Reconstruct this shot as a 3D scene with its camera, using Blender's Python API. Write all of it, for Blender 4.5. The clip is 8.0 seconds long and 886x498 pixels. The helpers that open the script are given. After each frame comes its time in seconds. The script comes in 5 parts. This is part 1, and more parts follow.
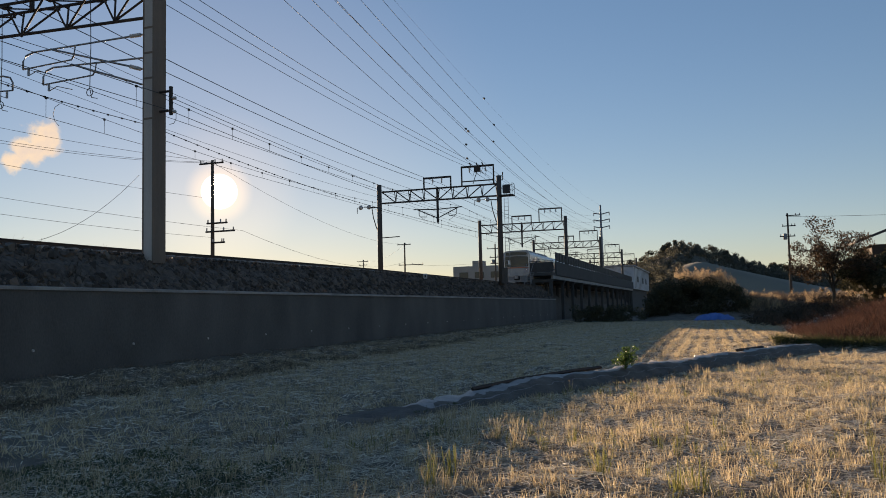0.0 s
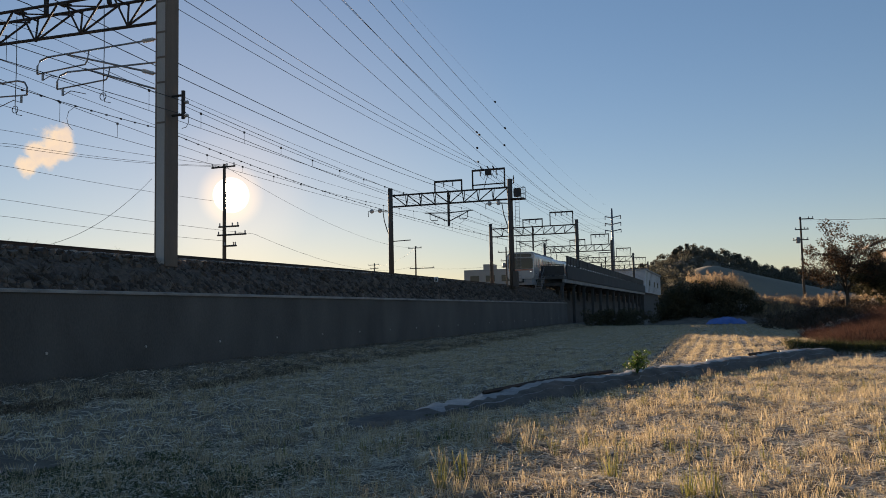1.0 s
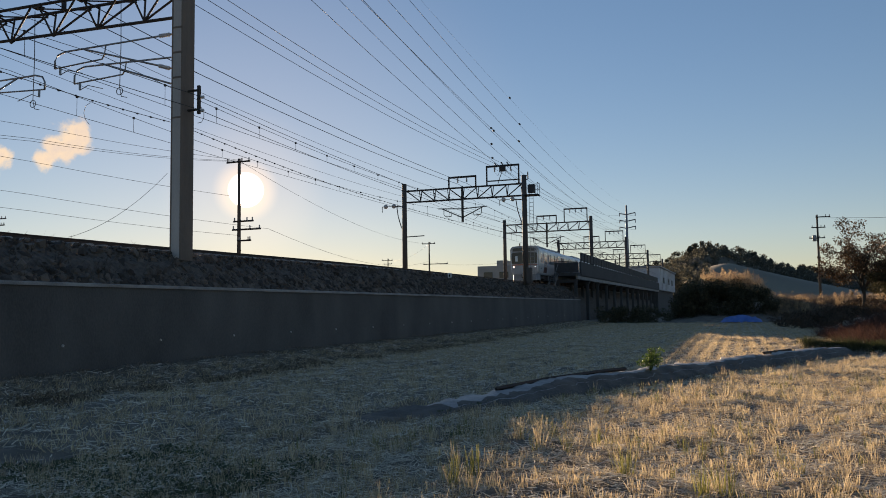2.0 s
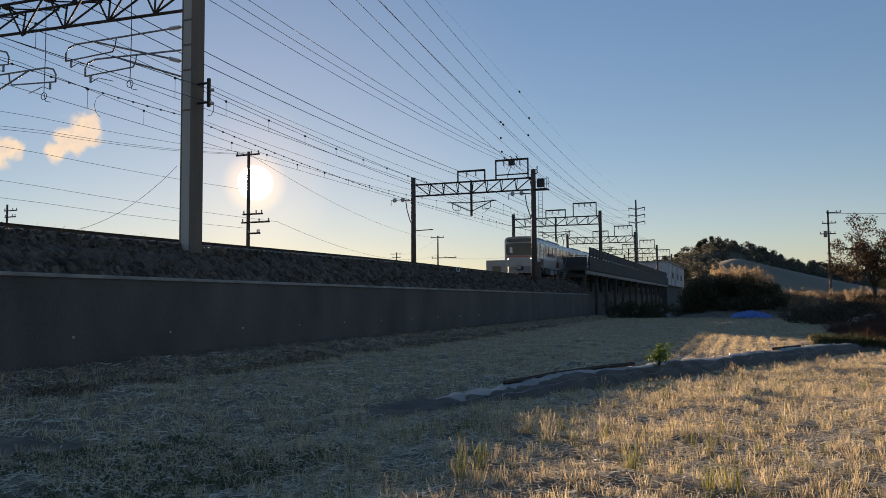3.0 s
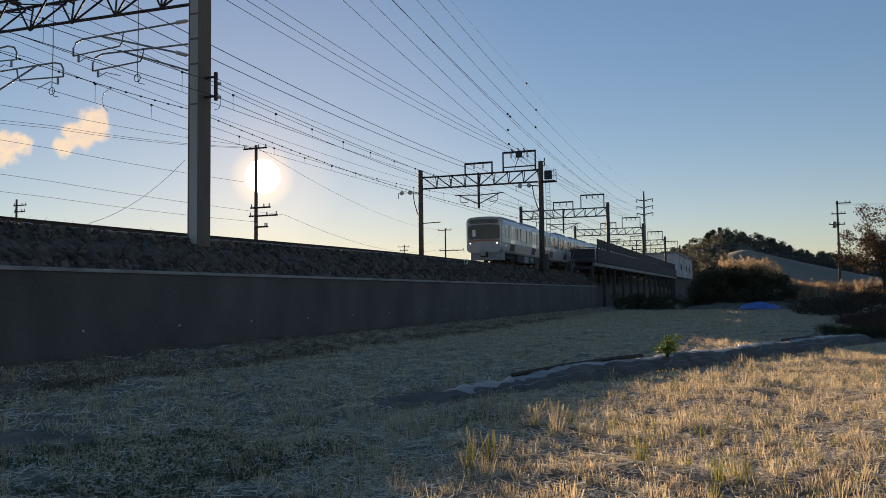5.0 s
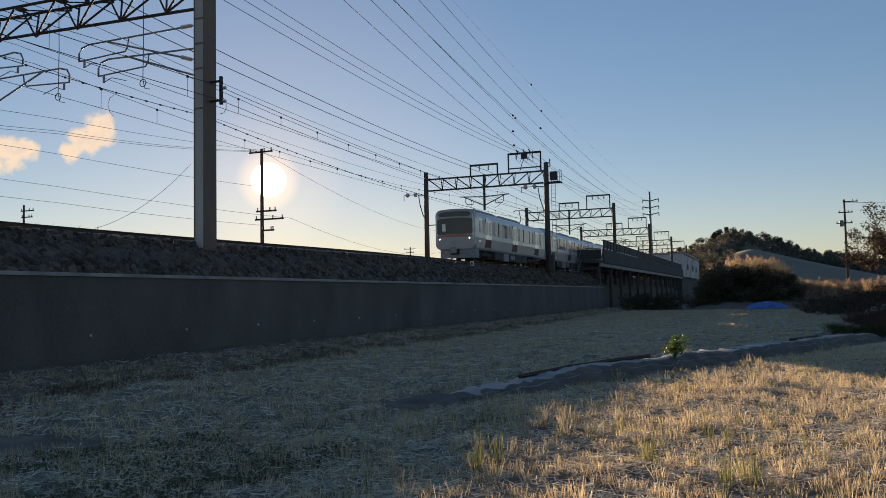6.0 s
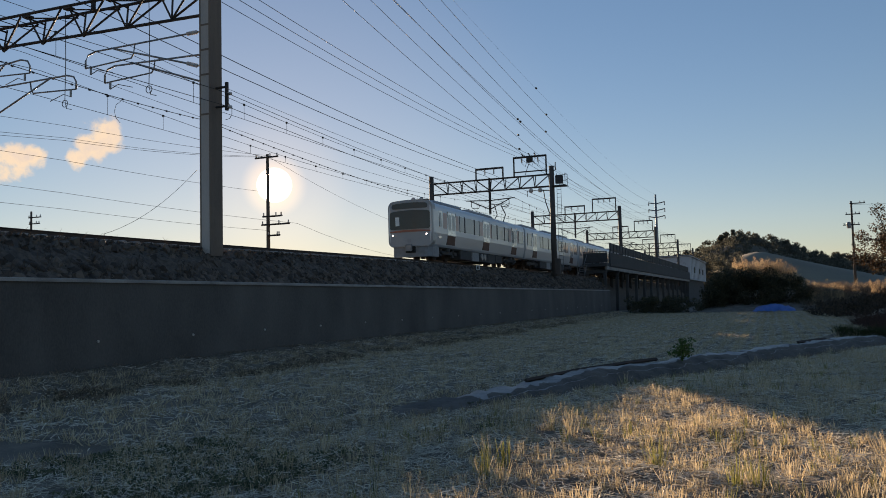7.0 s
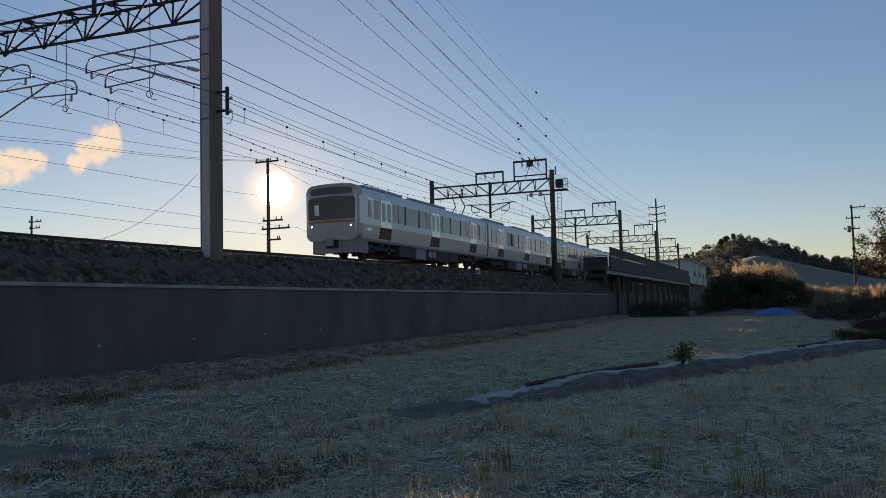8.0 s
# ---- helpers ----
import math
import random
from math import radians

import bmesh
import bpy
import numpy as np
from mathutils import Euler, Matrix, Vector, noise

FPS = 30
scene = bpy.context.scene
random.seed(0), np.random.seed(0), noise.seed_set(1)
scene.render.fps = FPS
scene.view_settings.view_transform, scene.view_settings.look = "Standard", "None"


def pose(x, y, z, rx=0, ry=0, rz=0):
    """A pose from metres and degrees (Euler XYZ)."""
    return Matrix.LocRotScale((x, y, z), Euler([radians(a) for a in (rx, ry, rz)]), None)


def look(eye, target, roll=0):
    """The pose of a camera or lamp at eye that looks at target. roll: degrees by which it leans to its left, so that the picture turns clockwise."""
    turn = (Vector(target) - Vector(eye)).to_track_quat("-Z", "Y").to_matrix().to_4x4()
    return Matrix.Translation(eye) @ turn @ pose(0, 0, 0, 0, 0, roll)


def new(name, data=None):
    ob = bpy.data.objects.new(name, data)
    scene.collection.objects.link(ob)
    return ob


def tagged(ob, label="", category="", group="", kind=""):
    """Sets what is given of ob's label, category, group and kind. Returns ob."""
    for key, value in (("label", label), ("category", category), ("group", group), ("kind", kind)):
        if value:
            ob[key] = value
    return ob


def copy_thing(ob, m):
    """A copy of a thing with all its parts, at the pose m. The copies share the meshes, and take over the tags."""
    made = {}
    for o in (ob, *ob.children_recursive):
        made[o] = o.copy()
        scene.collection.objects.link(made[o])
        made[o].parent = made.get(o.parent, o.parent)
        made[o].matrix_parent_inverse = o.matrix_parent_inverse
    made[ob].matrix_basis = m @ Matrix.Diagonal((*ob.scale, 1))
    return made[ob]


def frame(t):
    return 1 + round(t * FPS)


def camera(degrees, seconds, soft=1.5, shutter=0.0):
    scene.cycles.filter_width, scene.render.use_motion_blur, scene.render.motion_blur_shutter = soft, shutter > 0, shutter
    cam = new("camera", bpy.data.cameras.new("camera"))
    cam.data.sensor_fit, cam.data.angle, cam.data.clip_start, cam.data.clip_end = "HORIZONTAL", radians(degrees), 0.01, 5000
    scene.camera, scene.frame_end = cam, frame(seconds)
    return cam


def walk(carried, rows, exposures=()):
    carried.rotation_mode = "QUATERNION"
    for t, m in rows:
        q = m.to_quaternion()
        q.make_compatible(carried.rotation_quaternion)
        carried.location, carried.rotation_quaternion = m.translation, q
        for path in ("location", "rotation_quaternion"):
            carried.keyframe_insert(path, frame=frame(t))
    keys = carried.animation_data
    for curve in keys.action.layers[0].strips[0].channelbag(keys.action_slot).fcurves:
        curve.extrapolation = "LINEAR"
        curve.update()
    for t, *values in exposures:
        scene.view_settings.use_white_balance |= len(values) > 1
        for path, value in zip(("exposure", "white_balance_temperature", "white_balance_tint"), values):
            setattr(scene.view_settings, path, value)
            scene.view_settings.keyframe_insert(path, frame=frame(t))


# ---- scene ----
cam = camera(57.47, 8.0, soft=0.9)
EYE = 1.5
walk(cam, [
    (0, pose(0, 0, EYE, 94.248, 1.324, 18.371)),
    (0.5, pose(0, 0, EYE, 94.448, 1.343, 18.712)),
    (1, pose(0, 0, EYE, 94.511, 1.239, 19.141)),
    (1.5, pose(0, 0, EYE, 94.410, 1.026, 19.628)),
    (3, pose(0, 0, EYE, 93.805, 0.455, 20.666)),
    (3.5, pose(0, 0, EYE, 93.600, 0.381, 20.787)),
    (4, pose(0, 0, EYE, 93.395, 0.425, 20.916)),
    (4.5, pose(0, 0, EYE, 93.277, 0.531, 21.053)),
    (6, pose(0, 0, EYE, 93.428, 1.129, 21.670)),
    (6.5, pose(0, 0, EYE, 93.554, 1.350, 21.917)),
    (7, pose(0, 0, EYE, 93.730, 1.422, 22.109)),
    (7.5, pose(0, 0, EYE, 93.892, 1.473, 22.178)),
    (8, pose(0, 0, EYE, 94.023, 1.454, 22.131)),
], exposures=[(0, 0.88, 6950, 27), (8, 0.88, 6950, 27)])

# ---- world, sun ----
SUN_AZ, SUN_EL = 33.78, 8.36      # degrees left of the track's direction, above the horizon


def heading(az, el):
    a, e = radians(az), radians(el)
    return Vector((-math.sin(a) * math.cos(e), math.cos(a) * math.cos(e), math.sin(e)))


def build_world():
    w = bpy.data.worlds.new("sky")
    scene.world = w
    w.use_nodes = True
    nt = w.node_tree
    nt.nodes.clear()
    n = nt.nodes.new
    ln = nt.links.new
    sky = n("ShaderNodeTexSky")
    sky.sky_type = "NISHITA"
    sky.sun_disc = False
    sky.sun_elevation = radians(SUN_EL)
    sky.sun_rotation = radians(360 - SUN_AZ)
    sky.air_density, sky.dust_density, sky.ozone_density, sky.altitude = 1.0, 0.05, 2.8, 50
    bg = n("ShaderNodeBackground")
    bg.inputs["Strength"].default_value = 0.098
    soft = n("ShaderNodeGamma")          # gamma flattens the sky's contrast, which also lifts the fill light
    soft.inputs["Gamma"].default_value = 0.72
    ln(sky.outputs[0], soft.inputs["Color"])
    hue = n("ShaderNodeHueSaturation")
    hue.inputs["Saturation"].default_value = 1.24
    ln(soft.outputs[0], hue.inputs["Color"])
    ln(hue.outputs[0], bg.inputs["Color"])
    co = n("ShaderNodeTexCoord")

    def lobe(d, inner, outer):
        """One inside a cone round d, falling to zero at its outer angle."""
        dot = n("ShaderNodeVectorMath")
        dot.operation = "DOT_PRODUCT"
        ln(co.outputs["Generated"], dot.inputs[0])
        dot.inputs[1].default_value = d
        r = n("ShaderNodeMapRange")
        r.interpolation_type = "SMOOTHSTEP"
        r.inputs[1].default_value = math.cos(radians(outer))
        r.inputs[2].default_value = math.cos(radians(inner))
        ln(dot.outputs["Value"], r.inputs[0])
        return r.outputs[0]

    # the sun's own disc with its glare
    disc = n("ShaderNodeBackground")
    disc.inputs["Color"].default_value = (1.0, 0.87, 0.62, 1)
    mul = n("ShaderNodeMath")
    mul.operation = "MULTIPLY"
    mul.inputs[1].default_value = 12.0
    ln(lobe(heading(SUN_AZ, SUN_EL), 0.75, 1.24), mul.inputs[0])
    ln(mul.outputs[0], disc.inputs["Strength"])
    add = n("ShaderNodeAddShader")
    ln(bg.outputs[0], add.inputs[0])
    ln(disc.outputs[0], add.inputs[1])
    # the aureole round it
    for inner, outer, power in ((0.0, 2.4, 0.22), (0.0, 6.0, 0.06), (0.0, 22.0, 0.028)):
        h = n("ShaderNodeBackground")
        h.inputs["Color"].default_value = (1.0, 0.62, 0.15, 1)
        k = n("ShaderNodeMath")
        k.operation = "MULTIPLY"
        k.inputs[1].default_value = power
        ln(lobe(heading(SUN_AZ, SUN_EL), inner, outer), k.inputs[0])
        ln(k.outputs[0], h.inputs["Strength"])
        more = n("ShaderNodeAddShader")
        ln(add.outputs[0], more.inputs[0])
        ln(h.outputs[0], more.inputs[1])
        add = more
    # two small sunlit clouds
    noi = n("ShaderNodeTexNoise")
    noi.inputs["Scale"].default_value = 34
    noi.inputs["Detail"].default_value = 7
    noi.inputs["Roughness"].default_value = 0.62
    ln(co.outputs["Generated"], noi.inputs["Vector"])
    total = None
    for az, el, size in ((44.9, 11.3, 1.75), (45.5, 10.8, 1.6), (46.5, 9.7, 1.1), (50.2, 9.3, 1.9), (48.9, 9.8, 1.2)):
        v = lobe(heading(az, el), 0.0, size)
        if total is None:
            total = v
        else:
            m = n("ShaderNodeMath")
            m.operation = "MAXIMUM"
            ln(total, m.inputs[0])
            ln(v, m.inputs[1])
            total = m.outputs[0]
    sm = n("ShaderNodeMath")
    sm.operation = "MULTIPLY_ADD"
    sm.inputs[1].default_value = 2.8
    ln(noi.outputs[0], sm.inputs[0])
    ln(total, sm.inputs[2])
    cl = n("ShaderNodeMapRange")
    cl.interpolation_type = "SMOOTHSTEP"
    cl.inputs[1].default_value, cl.inputs[2].default_value = 1.72, 2.45
    cl.inputs[4].default_value = 0.85
    ln(sm.outputs[0], cl.inputs[0])
    near = n("ShaderNodeMath")
    near.operation = "MULTIPLY"
    gate = n("ShaderNodeMath")
    gate.operation = "GREATER_THAN"
    gate.inputs[1].default_value = 0.001
    ln(total, gate.inputs[0])
    ln(gate.outputs[0], near.inputs[0])
    ln(cl.outputs[0], near.inputs[1])
    cloud = n("ShaderNodeBackground")
    cloud.inputs["Strength"].default_value = 0.62
    tint = n("ShaderNodeValToRGB")
    tint.color_ramp.elements[0].color = (1.0, 0.80, 0.44, 1)
    tint.color_ramp.elements[1].color = (0.68, 0.61, 0.49, 1)
    tint.color_ramp.elements[0].position, tint.color_ramp.elements[1].position = 0.35, 0.75
    ln(noi.outputs[0], tint.inputs[0])
    ln(tint.outputs[0], cloud.inputs["Color"])
    mix = n("ShaderNodeMixShader")
    ln(near.outputs[0], mix.inputs[0])
    ln(add.outputs[0], mix.inputs[1])
    ln(cloud.outputs[0], mix.inputs[2])
    out = n("ShaderNodeOutputWorld")
    ln(mix.outputs[0], out.inputs["Surface"])


build_world()
sun = new("sun", bpy.data.lights.new("sun", "SUN"))
sun.data.energy, sun.data.angle, sun.data.color = 5.0, radians(0.6), (1.0, 0.805, 0.51)
sun.matrix_world = look(heading(SUN_AZ, 8.0) * 50, (0, 0, 0))


# ---- materials ----
def mat(name, base, second=None, scale=3.0, rough=0.8, metal=0.0, bump=0.3, fine=60.0, translucent=0.0, island=0.0, stretch=(1, 1, 1), spec=0.4):
    """A surface with two scales of variation between two colours and a fine relief."""
    m = bpy.data.materials.new(name)
    m.use_nodes = True
    nt = m.node_tree
    n, ln = nt.nodes.new, nt.links.new
    bs = nt.nodes["Principled BSDF"]
    second = second or tuple(c * 0.7 for c in base)
    co = n("ShaderNodeTexCoord")
    mp = n("ShaderNodeMapping")
    mp.inputs["Scale"].default_value = stretch
    ln(co.outputs["Object"], mp.inputs[0])
    a, b = n("ShaderNodeTexNoise"), n("ShaderNodeTexNoise")
    a.inputs["Scale"].default_value, b.inputs["Scale"].default_value = scale, fine
    a.inputs["Detail"].default_value = b.inputs["Detail"].default_value = 5
    ln(mp.outputs[0], a.inputs["Vector"])
    ln(mp.outputs[0], b.inputs["Vector"])
    ad = n("ShaderNodeMath")
    ad.operation = "MULTIPLY_ADD"
    ad.inputs[1].default_value = 0.4
    ln(b.outputs[0], ad.inputs[0])
    ln(a.outputs[0], ad.inputs[2])
    src = ad.outputs[0]
    if island:
        g = n("ShaderNodeNewGeometry")
        ad2 = n("ShaderNodeMath")
        ad2.operation = "MULTIPLY_ADD"
        ad2.inputs[1].default_value = island
        ln(g.outputs["Random Per Island"], ad2.inputs[0])
        sub = n("ShaderNodeMath")
        sub.operation = "SUBTRACT"
        sub.inputs[1].default_value = island * 0.5
        ln(src, sub.inputs[0])
        ln(sub.outputs[0], ad2.inputs[2])
        src = ad2.outputs[0]
    ramp = n("ShaderNodeValToRGB")
    ramp.color_ramp.elements[0].position, ramp.color_ramp.elements[1].position = 0.45, 0.95
    ramp.color_ramp.elements[0].color = (*second, 1)
    ramp.color_ramp.elements[1].color = (*base, 1)
    ln(src, ramp.inputs[0])
    ln(ramp.outputs[0], bs.inputs["Base Color"])
    bs.inputs["Metallic"].default_value = metal
    bs.inputs["Specular IOR Level"].default_value = spec
    rr = n("ShaderNodeMapRange")
    rr.inputs[1].default_value, rr.inputs[2].default_value = 0.3, 0.7
    rr.inputs[3].default_value, rr.inputs[4].default_value = max(0.02, rough - 0.1), min(1, rough + 0.1)
    ln(a.outputs[0], rr.inputs[0])
    ln(rr.outputs[0], bs.inputs["Roughness"])
    if bump:
        bp = n("ShaderNodeBump")
        bp.inputs["Strength"].default_value = bump
        bp.inputs["Distance"].default_value = 0.02
        ln(b.outputs[0], bp.inputs["Height"])
        ln(bp.outputs[0], bs.inputs["Normal"])
    if translucent:
        tr = n("ShaderNodeBsdfTranslucent")
        ln(ramp.outputs[0], tr.inputs["Color"])
        mx = n("ShaderNodeMixShader")
        mx.inputs[0].default_value = translucent
        ln(bs.outputs[0], mx.inputs[1])
        ln(tr.outputs[0], mx.inputs[2])
        ln(mx.outputs[0], nt.nodes["Material Output"].inputs["Surface"])
    return m


def glow(name, color, strength):
    m = bpy.data.materials.new(name)
    m.use_nodes = True
    bs = m.node_tree.nodes["Principled BSDF"]
    bs.inputs["Base Color"].default_value = (*color, 1)
    bs.inputs["Emission Color"].default_value = (*color, 1)
    bs.inputs["Emission Strength"].default_value = strength
    return m


def glass(name, tint, rough=0.03):
    m = bpy.data.materials.new(name)
    m.use_nodes = True
    bs = m.node_tree.nodes["Principled BSDF"]
    bs.inputs["Base Color"].default_value = (*tint, 1)
    bs.inputs["Roughness"].default_value = rough
    bs.inputs["Transmission Weight"].default_value = 1.0
    bs.inputs["IOR"].default_value = 1.1
    return m


M = dict(
    soil=mat("soil", (0.27, 0.23, 0.18), (0.10, 0.082, 0.063), 1.6, 0.95, bump=0.8, fine=40),
    straw=mat("straw", (0.76, 0.63, 0.41), (0.42, 0.335, 0.205), 0.8, 0.7, bump=0, fine=9, translucent=0.45, island=0.8),
    litter=mat("straw_litter", (0.86, 0.80, 0.66), (0.46, 0.41, 0.32), 0.7, 0.7, bump=0, fine=9, translucent=0.25, island=0.7),
    green_blade=mat("green_blade", (0.30, 0.29, 0.09), (0.13, 0.14, 0.04), 2, 0.6, bump=0, translucent=0.45, island=0.5),
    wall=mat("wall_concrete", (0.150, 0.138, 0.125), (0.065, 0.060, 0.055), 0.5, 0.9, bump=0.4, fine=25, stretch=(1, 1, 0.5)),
    coping=mat("coping_concrete", (0.42, 0.40, 0.37), (0.18, 0.17, 0.16), 1.2, 0.85, bump=0.3, fine=40),
    concrete=mat("pole_concrete", (0.36, 0.34, 0.31), (0.24, 0.23, 0.21), 1.5, 0.85, bump=0.25, fine=50, stretch=(1, 1, 0.3)),
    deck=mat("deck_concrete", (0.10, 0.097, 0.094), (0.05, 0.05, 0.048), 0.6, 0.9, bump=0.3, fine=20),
    ballast=mat("ballast", (0.16, 0.13, 0.105), (0.05, 0.042, 0.036), 6, 0.95, bump=1.0, fine=30),
    stone=mat("slope_stone", (0.16, 0.13, 0.105), (0.05, 0.042, 0.036), 2, 0.9, bump=0.6, fine=25, island=0.8),
    mastbrown=mat("mast_brown_steel", (0.25, 0.19, 0.145), (0.15, 0.115, 0.09), 2, 0.75, metal=0.1, bump=0.15, fine=40, stretch=(1, 1, 0.2)),
    # web toned paler than the flanges beside it
    webgrey=mat("mast_web_pale", (0.55, 0.51, 0.46), (0.36, 0.33, 0.30), 1.2, 0.8, bump=0.2, fine=40, stretch=(1, 1, 0.2)),
    steel=mat("dark_steel", (0.070, 0.062, 0.056), (0.035, 0.031, 0.029), 4, 0.78, metal=0.15, bump=0.1, fine=60),
    post=mat("post_steel", (0.12, 0.10, 0.085), (0.065, 0.056, 0.05), 2, 0.75, metal=0.1, bump=0.15, fine=50, stretch=(1, 1, 0.3)),
    galv=mat("galvanised_steel", (0.32, 0.32, 0.32), (0.20, 0.20, 0.20), 5, 0.5, metal=0.6, bump=0.1),
    ceramic=mat("insulator", (0.55, 0.53, 0.50), (0.40, 0.38, 0.36), 10, 0.3, bump=0),
    black=mat("black_rubber", (0.03, 0.03, 0.03), (0.015, 0.015, 0.015), 8, 0.7, bump=0.1),
    wire=mat("wire_metal", (0.06, 0.055, 0.05), (0.03, 0.03, 0.03), 8, 0.6, metal=0.4, bump=0),
    rail=mat("rail_steel", (0.10, 0.075, 0.06), (0.05, 0.036, 0.03), 4, 0.75, metal=0.3, bump=0.1),
    wood=mat("pole_wood", (0.13, 0.10, 0.075), (0.07, 0.055, 0.04), 3, 0.9, bump=0.3, stretch=(4, 4, 0.4)),
    body=mat("train_silver", (0.66, 0.67, 0.68), (0.58, 0.59, 0.60), 0.6, 0.38, metal=0.5, bump=0.03, fine=12, stretch=(1, 0.2, 3)),
    white=mat("train_white", (0.42, 0.41, 0.40), (0.35, 0.34, 0.33), 1.2, 0.35, bump=0.02),
    roofgrey=mat("train_roof", (0.36, 0.36, 0.36), (0.26, 0.26, 0.26), 2, 0.6, bump=0.1),
    orange=mat("train_orange", (0.50, 0.17, 0.10), (0.42, 0.14, 0.08), 2, 0.4, bump=0.02),
    pinkpanel=mat("train_salmon_panel", (0.66, 0.44, 0.38), (0.58, 0.38, 0.32), 2, 0.35, bump=0.02),
    maroon=mat("door_lower_panel", (0.12, 0.045, 0.036), (0.08, 0.032, 0.026), 2, 0.45, bump=0.02),
    door=mat("door_steel", (0.80, 0.80, 0.80), (0.72, 0.73, 0.73), 2, 0.25, metal=0.6, bump=0.02),
    under=mat("underfloor_grey", (0.07, 0.07, 0.07), (0.035, 0.034, 0.033), 3, 0.75, bump=0.2),
    undergrey=mat("equipment_grey", (0.30, 0.31, 0.32), (0.20, 0.205, 0.21), 3, 0.6, bump=0.1),
    darkglass=mat("train_window", (0.045, 0.048, 0.045), (0.03, 0.032, 0.03), 2, 0.16, bump=0, spec=0.6),
    # sky reflected in and seen through the side windows, put into the base
    sideglass=mat("side_window_sky_tone", (0.30, 0.315, 0.325), (0.23, 0.245, 0.25), 1.5, 0.12, bump=0, spec=0.9),
    # bright sky behind the cab, put into a pale colour
    skypane=mat("sky_glimpse", (0.86, 0.85, 0.80), (0.80, 0.79, 0.74), 4, 0.3, bump=0),
    lamp=glow("headlight", (1.0, 0.90, 0.80), 5.0),
    leaf=mat("tree_leaf", (0.11, 0.065, 0.035), (0.035, 0.028, 0.016), 2, 0.7, bump=0, translucent=0.4, island=0.8),
    bush=mat("bush_leaf", (0.12, 0.105, 0.055), (0.04, 0.042, 0.022), 0.6, 0.75, bump=0, translucent=0.3, island=0.8),
    clover=mat("low_weed_leaf", (0.17, 0.18, 0.10), (0.07, 0.085, 0.045), 1.5, 0.7, bump=0, translucent=0.3, island=0.7),
    drygrass=mat("brown_weed", (0.30, 0.23, 0.16), (0.13, 0.10, 0.07), 1.2, 0.8, bump=0, translucent=0.3, island=0.7),
    bankgreen=mat("bank_grass", (0.085, 0.10, 0.035), (0.03, 0.034, 0.016), 1.2, 0.75, bump=0, translucent=0.35, island=0.8),
    weed=mat("weed_leaf", (0.13, 0.20, 0.05), (0.06, 0.10, 0.025), 6, 0.6, bump=0, translucent=0.4, island=0.5),
    reed=mat("reed_plume", (0.62, 0.47, 0.29), (0.36, 0.25, 0.14), 0.5, 0.85, bump=0, translucent=0.5, island=0.7),
    redgrass=mat("red_brown_grass", (0.15, 0.074, 0.050), (0.034, 0.021, 0.017), 0.9, 0.85, bump=0, translucent=0.35, island=0.8),
    bramble=mat("bramble_leaf", (0.12, 0.085, 0.055), (0.05, 0.038, 0.026), 0.7, 0.85, bump=0, translucent=0.2, island=0.8),
    bark=mat("bark", (0.10, 0.08, 0.06), (0.05, 0.04, 0.03), 6, 0.95, bump=0.6),
    forest=mat("forest_leaf", (0.16, 0.155, 0.12), (0.08, 0.082, 0.062), 0.06, 0.85, bump=0, fine=1.2, translucent=0.4, island=0.6),
    bare=mat("bare_slope", (0.24, 0.215, 0.16), (0.16, 0.145, 0.11), 0.05, 0.95, bump=0.3, fine=1.5),
    # pale crest and dark flank put the ridge's light and shade into colour
    vinyl=mat("berm_sheet_bright", (0.25, 0.24, 0.225), (0.09, 0.084, 0.076), 1.8, 0.45, bump=1.0, fine=9, spec=0.6),
    bermflank=mat("berm_soil_shaded", (0.17, 0.15, 0.13), (0.06, 0.052, 0.044), 2.5, 0.9, bump=1.0, fine=14),
    tarp=mat("blue_tarp", (0.08, 0.22, 0.56), (0.05, 0.14, 0.40), 2, 0.5, bump=0.4, fine=8),
    plaster=mat("pale_wall", (0.40, 0.37, 0.33), (0.32, 0.295, 0.265), 0.6, 0.85, bump=0.1),
    shed=mat("pale_blue_sheet", (0.50, 0.54, 0.58), (0.40, 0.43, 0.47), 0.5, 0.5, bump=0.1),
    tile=mat("roof_tile", (0.09, 0.085, 0.08), (0.05, 0.048, 0.046), 2, 0.6, bump=0.3),
    timber=mat("house_timber", (0.09, 0.06, 0.045), (0.05, 0.036, 0.028), 2, 0.85, bump=0.2),
    paper=mat("sign_white", (0.7, 0.7, 0.68), (0.6, 0.6, 0.58), 4, 0.6, bump=0),
)


